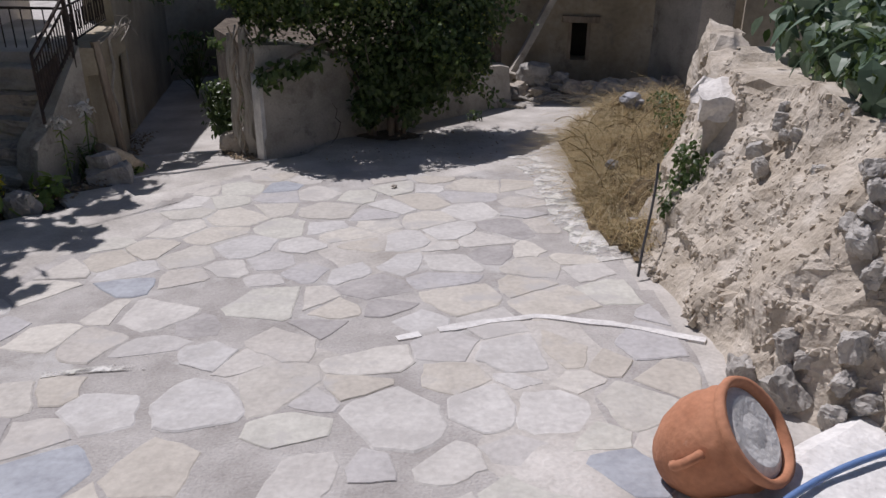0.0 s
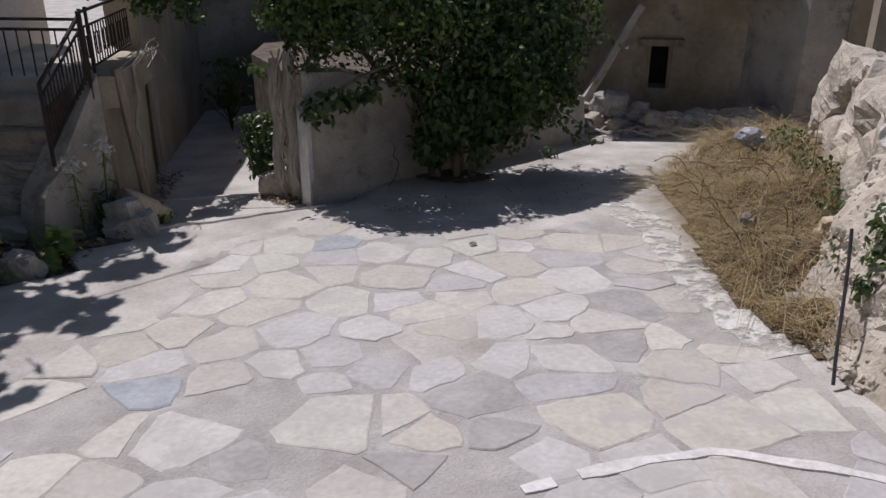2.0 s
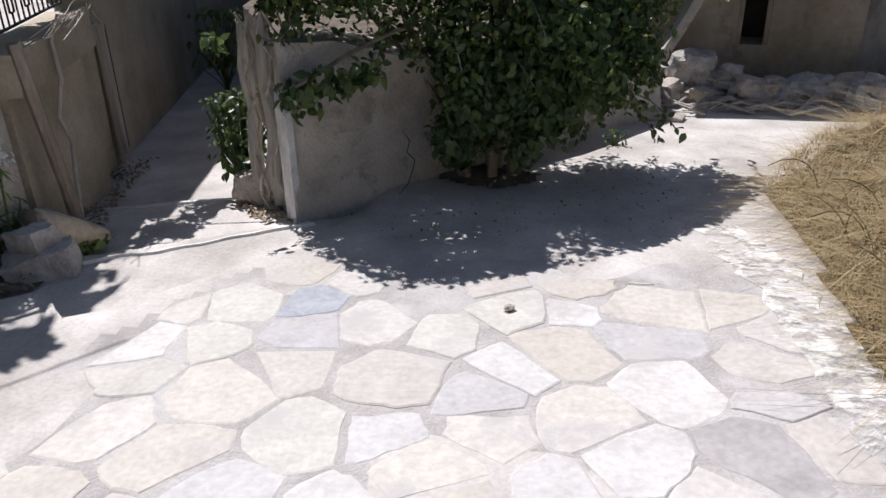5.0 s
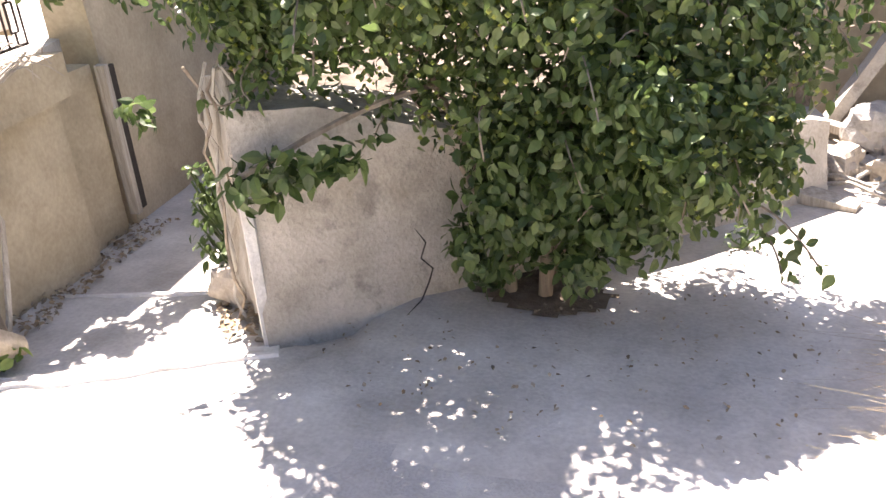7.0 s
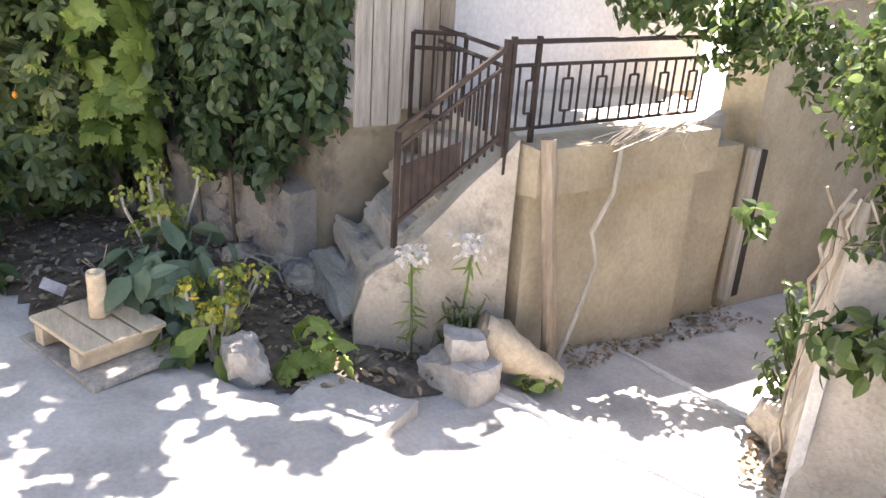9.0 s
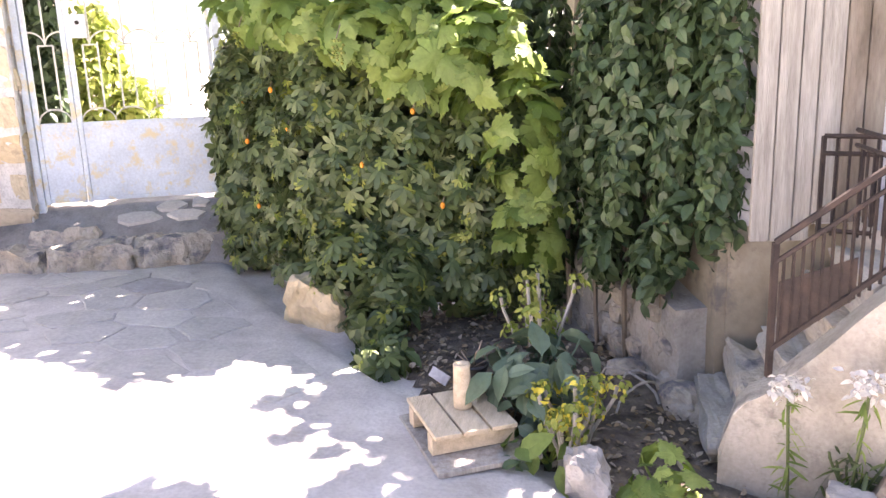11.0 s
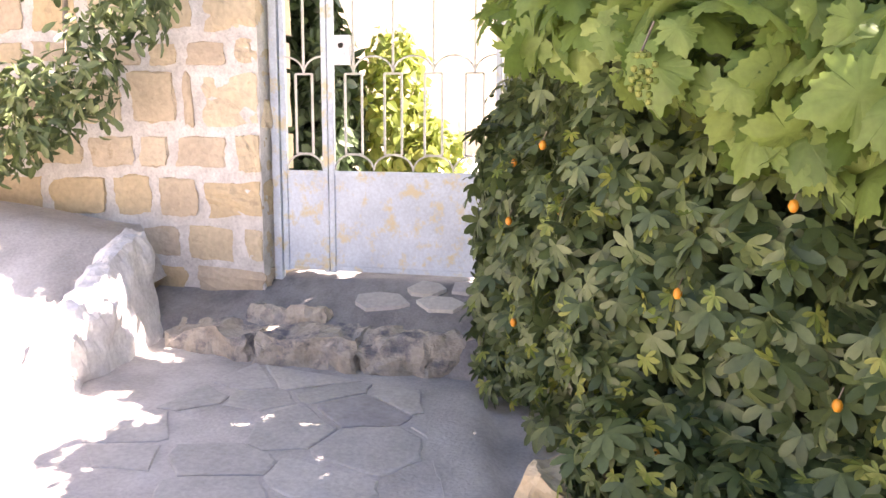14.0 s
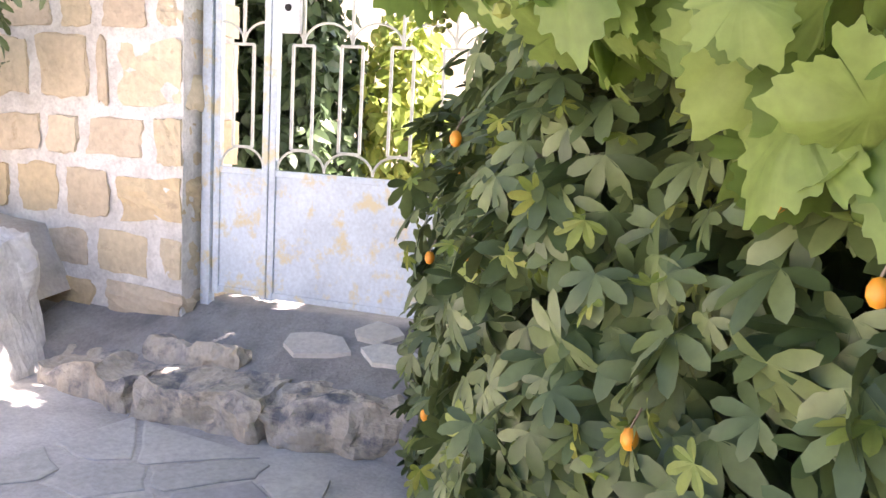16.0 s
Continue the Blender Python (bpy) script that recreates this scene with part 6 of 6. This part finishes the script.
# ---- rubble bank details ----
rngb = random.Random(25)
def bank_point(u, v):
    foot = [(1.12, 4.5), (1.02, 4.0), (1.05, 3.6), (1.08, 3.25), (1.12, 2.95), (1.1, 2.6), (1.26, 2.3), (1.5, 2.1), (1.8, 1.9)]
    t = u * (len(foot) - 1)
    k = min(int(t), len(foot) - 2)
    f = t - k
    x = foot[k][0] + (foot[k + 1][0] - foot[k][0]) * f
    y = foot[k][1] + (foot[k + 1][1] - foot[k][1]) * f
    lean = 0.42 * v + 0.12 * v * v
    return Vector((x + lean * 0.95, y + lean * 0.28, gz(x, y) - 0.08 + 1.05 * v))
# coarse gravel held in the earth, many and small
peb = []
for i in range(3200):
    p = bank_point(rngb.random(), rngb.random() ** 0.9)
    p += noise.noise_vector(p * 3.2) * 0.09 + noise.noise_vector(p * 9) * 0.035
    s = rngb.uniform(0.012, 0.045)
    peb.append(rock((s * 1.3, s * 0.7, s * 0.9), tuple(p - Vector((-0.3, 0, 0.2)) * s), i, rngb.uniform(0, 360), 1, 0.55))
tagged(piece("bank_gravel", join(*peb), RUBBLE), "coarse gravel set in the eroded bank", "gravel", kind="stuff")
for i in range(46):
    u, v = rngb.uniform(0.62, 1.0), rngb.random()
    if i < 14:
        u, v = rngb.uniform(0.2, 0.7), rngb.uniform(0.55, 1.0)
    p = bank_point(u, v)
    s = rngb.uniform(0.07, 0.15) if i >= 14 else rngb.uniform(0.04, 0.09)
    tagged(piece("rock", boulder((s, s * 0.8, s * 0.75), pose(*p, i * 31, i * 17, i * 71), 120 + i, 0.2, 0.4, 7), ROCK), "angular grey stone in the rubble bank", "rock", "stones in the bank")
tagged(piece("bank_coping", moved(block((0.36, 0.5, 0.12), None, 0, 0.09, 12, 3), pose(1.52, 4.2, 0.58, 0, 14, -17)), JOINT), "broken pale plaster coping on the bank", "coping", kind="structure")
big_leaf_plant((1.42, 4.3), 70, 0.06, LEAF, 31, "green weeds growing out of the bank", 0.4, name="weed_bush", spread=0.16)
tagged(piece("cable", tube(bezier((0.98, 3.62, gz(0.98, 3.62) + 0.02), (1.02, 3.75, 0.0), (1.1, 3.9, 0.1), (1.12, 4.0, 0.3), 8), 0.007, 6), BLACKPOT), "thin black pipe rising up the bank", "pipe")
def bank_plants():
    rng = random.Random(35)
    p = thing("bank_shrub", (1.9, 3.9, 0.5), "grey-green leafy shrub on top of the bank", "shrub")
    bl = [((1.95, 3.6, 0.95), (0.35, 0.5, 0.28)), ((2.1, 4.4, 1.0), (0.4, 0.5, 0.35)), ((1.75, 3.1, 0.98), (0.22, 0.35, 0.18))]
    piece("leaves", scatter(OVATE, blob_spots(bl, 420, rng, 0.13, 0.4), rng, 45), BLUELEAF, p)
    piece("small_leaves", scatter(OVATE, blob_spots(bl, 900, rng, 0.06, 0.4), rng, 45), LEAF, p)
    piece("stem", tube([(1.9, 3.9, 0.45), (1.95, 3.9, 0.85)], 0.014, 6), BARK, p)
bank_plants()

def bag(at, s, seed):
    tagged(piece("plastic_bag", rock((s, s * 0.75, s * 0.6), at, seed, seed * 40, 3, 0.4), PLASTIC), "crumpled grey plastic bag in the dry grass", "bag", "litter in the grass")
bag((1.5, 6.3, gz(1.5, 6.3) + grass_height(1.5, 6.3) + 0.08), 0.17, 4)
bag((1.12, 5.1, gz(1.12, 5.1) + grass_height(1.12, 5.1) + 0.03), 0.1, 6)
bag((1.12, 4.4, gz(1.12, 4.4) + grass_height(1.12, 4.4) + 0.03), 0.09, 9)
stone((0.14, 0.12, 0.12), (1.42, 4.75, gz(1.42, 4.75) + 0.24), 205, "pinkish stone lying in the dry grass", BLOCK)
rngg = random.Random(8)
gm = thing("dry_bush", (1.3, 5.4, gz(1.3, 5.4) + 0.15), "pale bare twigs tangled in the dry grass", "bush")
for i in range(34):
    x, y = rngg.uniform(1.02, 1.6), rngg.uniform(4.6, 6.4)
    z = gz(x, y) + grass_height(x, y)
    a = rngg.uniform(0, 6.283)
    piece("twig", tube(bezier((x, y, z), (x, y, z + 0.1), (x + 0.1 * math.cos(a), y + 0.1 * math.sin(a), z + 0.22), (x + 0.24 * math.cos(a), y + 0.24 * math.sin(a), z + rngg.uniform(0.08, 0.26)), 6), 0.003, 4, 0.2, i), DRYGRASS, gm)

# ---- clay jar, kerb and hose at the foot of the bank ----
def build_jar():
    base = Vector((0.72, 2.06, gz(0.72, 2.06)))
    m = Matrix.Translation((0.82, 2.02, gz(0.82, 2.02) + 0.115)) @ pose(0, 0, 0, 0, 0, -34) @ pose(0, 0, 0, 0, 46, 0) @ Matrix.Translation((0, 0, -0.13)) @ Matrix.Scale(1.1, 4)
    j = thing("clay_jar", base, "broken terracotta jar lying tilted, filled with cement", "jar")
    prof = [(0.0, 0.0), (0.085, 0.0), (0.095, 0.01), (0.135, 0.07), (0.155, 0.13), (0.158, 0.17), (0.15, 0.215), (0.153, 0.225), (0.148, 0.235), (0.14, 0.26), (0.152, 0.27), (0.158, 0.285), (0.152, 0.3), (0.138, 0.3), (0.13, 0.285), (0.125, 0.25)]
    piece("body", moved(lathe(prof, 36), m), CLAY, j, smooth=True)
    piece("cement", moved(lathe([(0.0, 0.292), (0.05, 0.285), (0.1, 0.29), (0.132, 0.272)], 24), m), WHITE, j, "hardened pale cement filling")
    piece("handle", moved(tube(bezier((-0.05, -0.15, 0.2), (-0.06, -0.2, 0.19), (-0.06, -0.2, 0.13), (-0.05, -0.155, 0.11), 8), 0.014, 8), m), CLAY, j, smooth=True)
build_jar()
V, F = [], []
n = 20
for i in range(n + 1):
    u = i / n
    c = Vector((0.62, 1.62, 0)).lerp(Vector((1.62, 2.34, 0)), u)
    d = Vector((0.81, 0.58, 0))
    nn = Vector((-0.58, 0.81, 0))
    for s, h in ((0.1, -0.1), (0.085, 0.06), (0.03, 0.085), (-0.1, 0.08), (-0.5, 0.05), (-0.5, -0.1)):
        q = c + nn * s
        q.z = gz(q.x, q.y) + h
        V.append(tuple(q + noise.noise_vector(q * 7) * 0.012))
for i in range(n):
    for k in range(5):
        F.append([i * 6 + k, i * 6 + k + 1, (i + 1) * 6 + k + 1, (i + 1) * 6 + k])
F += [list(range(6))[::-1], [n * 6 + k for k in range(6)]]
tagged(piece("white_kerb", (V, F), WHITE), "whitewashed raised kerb at the foot of the bank", "kerb", kind="structure")
tagged(piece("garden_hose", tube(bezier((0.84, 1.68, gz(0.84, 1.68) + 0.1), (1.0, 1.8, gz(1, 1.8) + 0.105), (1.2, 2.0, gz(1.2, 2.0) + 0.105), (1.75, 2.12, gz(1.75, 2.12) + 0.11), 14), 0.011, 8), BLUEHOSE, smooth=True), "blue garden hose lying on the white kerb", "hose")
tagged(piece("dark_stone", rock((0.045, 0.03, 0.02), (-0.35, 5.27, gz(-0.35, 5.27) + 0.022), 77, 30, 2, 0.4), STEPROCK), "small dark clod lying on the paving", "clod")

# walls behind the camera that close the street
wall_slab("wall_behind", (3.5, -2.4), (-3.2, -2.8), -0.3, 2.6, 0.3, STUCCO, "rendered wall closing the street behind")
wall_slab("wall_behind_left", (-3.4, -2.7), (-3.9, -0.6), -0.3, 2.2, 0.3, STUCCO, "rendered wall beside the ramp")

# ---- crazy paving ----
tagged(piece("paving_bed", patch([(-2.45, 0.3), (-2.4, 3.0), (-2.1, 4.2), (-1.9, 5.0), (-1.55, 5.55), (-1.2, 5.85), (-0.4, 5.75), (0.3, 5.75), (0.75, 5.6), (0.86, 4.9), (0.92, 4.0), (1.05, 3.2), (1.0, 2.2), (0.6, 1.6), (0.5, 0.3)], 0.0, 0.06, 0.0, 4), MORTAR), "grey cement bed between the paving stones", "paving", kind="structure")
tagged(piece("limewash_spill", ribbon([(0.62, 6.15), (0.72, 5.7), (0.76, 5.3), (0.77, 4.9), (0.8, 4.5), (0.86, 4.15), (0.95, 3.9)], 0.28, 0.0065, 6, 0.0, 0.7), LIMEWASH), "spilt limewash along the edge of the paving", "limewash", kind="structure")
SEEDS = [(-1.69, 5.26), (-1.60, 4.47), (-1.35, 4.36), (-1.13, 4.12), (-0.78, 4.13), (-1.16, 3.79), (-0.91, 3.90), (-0.73, 3.76), (-0.51, 3.72), (-1.15, 5.32), (-1.26, 5.61), (-0.86, 5.18), (-0.60, 5.08), (-0.34, 5.33), (-0.11, 5.32), (-0.14, 4.97), (-0.32, 4.84), (-0.43, 4.68), (-0.71, 4.49), (-0.95, 4.48), (-1.11, 4.82), (-1.29, 4.67), (-1.11, 5.12), (-1.68, 4.76), (-1.47, 5.05), (-0.50, 4.18), (-0.21, 4.23), (-0.42, 4.51), (-0.12, 4.59), (-0.56, 4.31), (-0.21, 3.86), (0.03, 3.88), (0.40, 4.44), (0.25, 4.00), (0.22, 4.22), (0.60, 4.48), (0.75, 4.46), (0.67, 3.88), (0.48, 4.01), (0.23, 5.58), (0.14, 5.09), (-1.66, 4.07), (-1.81, 3.96), (-1.40, 3.96), (-1.62, 3.79), (-1.59, 3.61), (-1.31, 3.68), (-0.91, 3.66)]
NEAR_SEEDS = [(-0.85, 3.38), (-1.15, 3.15), (-0.64, 3.4), (-0.52, 3.31), (-0.37, 3.54), (-0.26, 3.32), (-0.54, 3.1), (-0.65, 2.94), (-1.52, 2.99), (-1.75, 3.04), (-1.57, 3.26), (-1.02, 2.81), (-1.94, 3.09), (-0.3, 2.82), (-0.11, 3.2), (0.7, 3.76), (0.09, 3.41), (0.22, 3.13), (0.5, 3.81), (0.3, 2.84), (0.51, 2.87), (0.81, 3.47), (0.05, 4.36), (0.2, 4.76), (0.56, 4.91), (0.5, 5.34)]
def clip(poly, px, py, nx, ny):
    """Keep the part of poly on the side of the point p that the normal points away from."""
    out = []
    for (ax, ay), (bx, by) in zip(poly, poly[1:] + poly[:1]):
        da, db = (ax - px) * nx + (ay - py) * ny, (bx - px) * nx + (by - py) * ny
        if da <= 0:
            out.append((ax, ay))
        if (da < 0 < db) or (db < 0 < da):
            t = da / (da - db)
            out.append((ax + (bx - ax) * t, ay + (by - ay) * t))
    return out

def cell_of(i, pts, field):
    """The part of the field that lies nearer to stone i than to any other."""
    x, y = pts[i][:2]
    poly = field
    for j, q in enumerate(pts):
        dx, dy = q[0] - x, q[1] - y
        d = math.hypot(dx, dy)
        if j != i and d < 1.1:
            share = 0.5 + 0.5 * (pts[i][3] - q[3]) / (d * d)
            share = max(0.22, min(0.78, share))
            poly = clip(poly, x + dx * share, y + dy * share, dx / d, dy / d)
    return poly

def crazy_paving():
    rng = random.Random(77)
    street = [(-2.35, 0.5), (0.55, 0.5), (0.98, 1.7), (1.02, 3.1), (0.86, 3.85), (0.7, 4.4), (0.64, 5.45), (-0.2, 5.6), (-1.25, 5.72), (-1.72, 5.28), (-2.0, 4.2), (-2.3, 3.0)]
    seeds = [(x, y, k, 0.03 if k == 48 else rng.uniform(-0.006, 0.008)) for k, (x, y) in enumerate(SEEDS + NEAR_SEEDS)]
    for _ in range(9000):
        x, y = rng.uniform(-2.35, 1.02), rng.uniform(0.5, 5.75)
        gap = rng.choice((0.22, 0.26, 0.3)) if y > 3.3 else rng.choice((0.2, 0.27, 0.35))
        if inside_poly(street, x, y) and all((x - a) ** 2 + (y - b) ** 2 > gap * gap for a, b, _, _ in seeds):
            seeds.append((x, y, 99, rng.uniform(-0.02, 0.025)))
    cells = []
    for i, q in enumerate(seeds):
        cells.append((cell_of(i, seeds, street), q))
    gate_yard = [(-3.5, 1.5), (-5.0, 1.2), (-5.3, 2.1), (-4.4, 2.85), (-3.5, 3.7), (-3.2, 3.5)]
    apron = [(-4.85, 2.07, -2, 0.0)]
    for _ in range(2500):
        x, y = rng.uniform(-5.2, -3.2), rng.uniform(1.2, 3.7)
        if inside_poly(gate_yard, x, y) and all((x - a) ** 2 + (y - b) ** 2 > 0.3 ** 2 for a, b, _, _ in apron):
            apron.append((x, y, -1, rng.uniform(-0.03, 0.03)))
    for i, q in enumerate(apron):
        cells.append((cell_of(i, apron, gate_yard), q))
    for i, (poly, (x, y, k, _)) in enumerate(cells):
        if k == 99 and rng.random() < 0.1 or k == -1 and rng.random() < 0.3:
            continue
        if len(poly) < 3:
            continue
        wide = k >= 0 and x < 0.05 and y > 3.0
        whole = poly
        for (ax, ay), (bx, by) in zip(whole, whole[1:] + whole[:1]):
            L = math.hypot(bx - ax, by - ay)
            if L < 1e-4:
                continue
            joint = rng.choice((0.002, 0.005, 0.01, 0.02)) if wide else rng.choice((0.001, 0.003, 0.006)) if k >= 0 else rng.choice((0.004, 0.01, 0.022))
            nx, ny = (by - ay) / L, -(bx - ax) / L
            if (x - ax) * nx + (y - ay) * ny > 0:
                nx, ny = -nx, -ny
            tw = rng.uniform(-0.2, 0.2) if k >= 0 else rng.uniform(-0.05, 0.05)
            nx, ny = nx - ny * tw, ny + nx * tw
            poly = clip(poly, (ax + bx) / 2 - nx * joint, (ay + by) / 2 - ny * joint, nx, ny)
        # a broken corner here and there
        for (ax, ay) in list(poly):
            d = math.hypot(ax - x, ay - y)
            if d > 0.06 and rng.random() < 0.15:
                q = d - rng.uniform(0.012, 0.045)
                tw = rng.uniform(-0.5, 0.5)
                nx, ny = (ax - x) / d, (ay - y) / d
                poly = clip(poly, x + nx * q, y + ny * q, nx - ny * tw, ny + nx * tw)
        if len(poly) < 3:
            continue
        # uneven outline
        rim = []
        for (ax, ay), (bx, by) in zip(poly, poly[1:] + poly[:1]):
            L = math.hypot(bx - ax, by - ay)
            if L < 0.012:
                continue
            rim.append((ax + rng.uniform(-0.006, 0.006), ay + rng.uniform(-0.006, 0.006)))
            cuts = 2 if L > 0.14 else 1 if L > 0.06 else 0
            for c in range(cuts):
                t, o = (c + rng.uniform(0.7, 1.3)) / (cuts + 1), rng.uniform(-0.01, 0.007)
                rim.append((ax + (bx - ax) * t - (by - ay) / L * o, ay + (by - ay) * t + (bx - ax) / L * o))
        if len(rim) < 3:
            continue
        top = rng.uniform(0.004, 0.007) + (0.001 if k < 0 else 0.0)
        tx, ty = rng.uniform(-0.008, 0.008), rng.uniform(-0.008, 0.008)
        m = len(rim)
        V = [(a, b, gz(a, b) - 0.02) for a, b in rim] + [(a, b, gz(a, b) + top - 0.003) for a, b in rim]
        V += [(x + (a - x) * 0.95, y + (b - y) * 0.95, gz(a, b) + top + (a - x) * tx + (b - y) * ty) for a, b in rim]
        F = [list(range(2 * m, 3 * m))]
        for q in range(m):
            w = (q + 1) % m
            F += [[q, w, m + w, m + q], [m + q, m + w, 2 * m + w, 2 * m + q]]
        mat = FLAG
        if k == -2:
            mat = FLAG_DARK
        elif k == -1:
            mat = FLAG_SOFT
        elif k in (9, 45):
            mat = FLAG_BLUE
        elif k in (32, 33, 49, 52, 53, 54):
            mat = FLAG_DARK
        elif k == 99 and rng.random() < 0.06:
            mat = FLAG_BLUE if rng.random() < 0.5 else FLAG_DARK
        ob = new("flagstone", mesh_data("flagstone", V, F, mat))
        ob.parent = GROUND
crazy_paving()
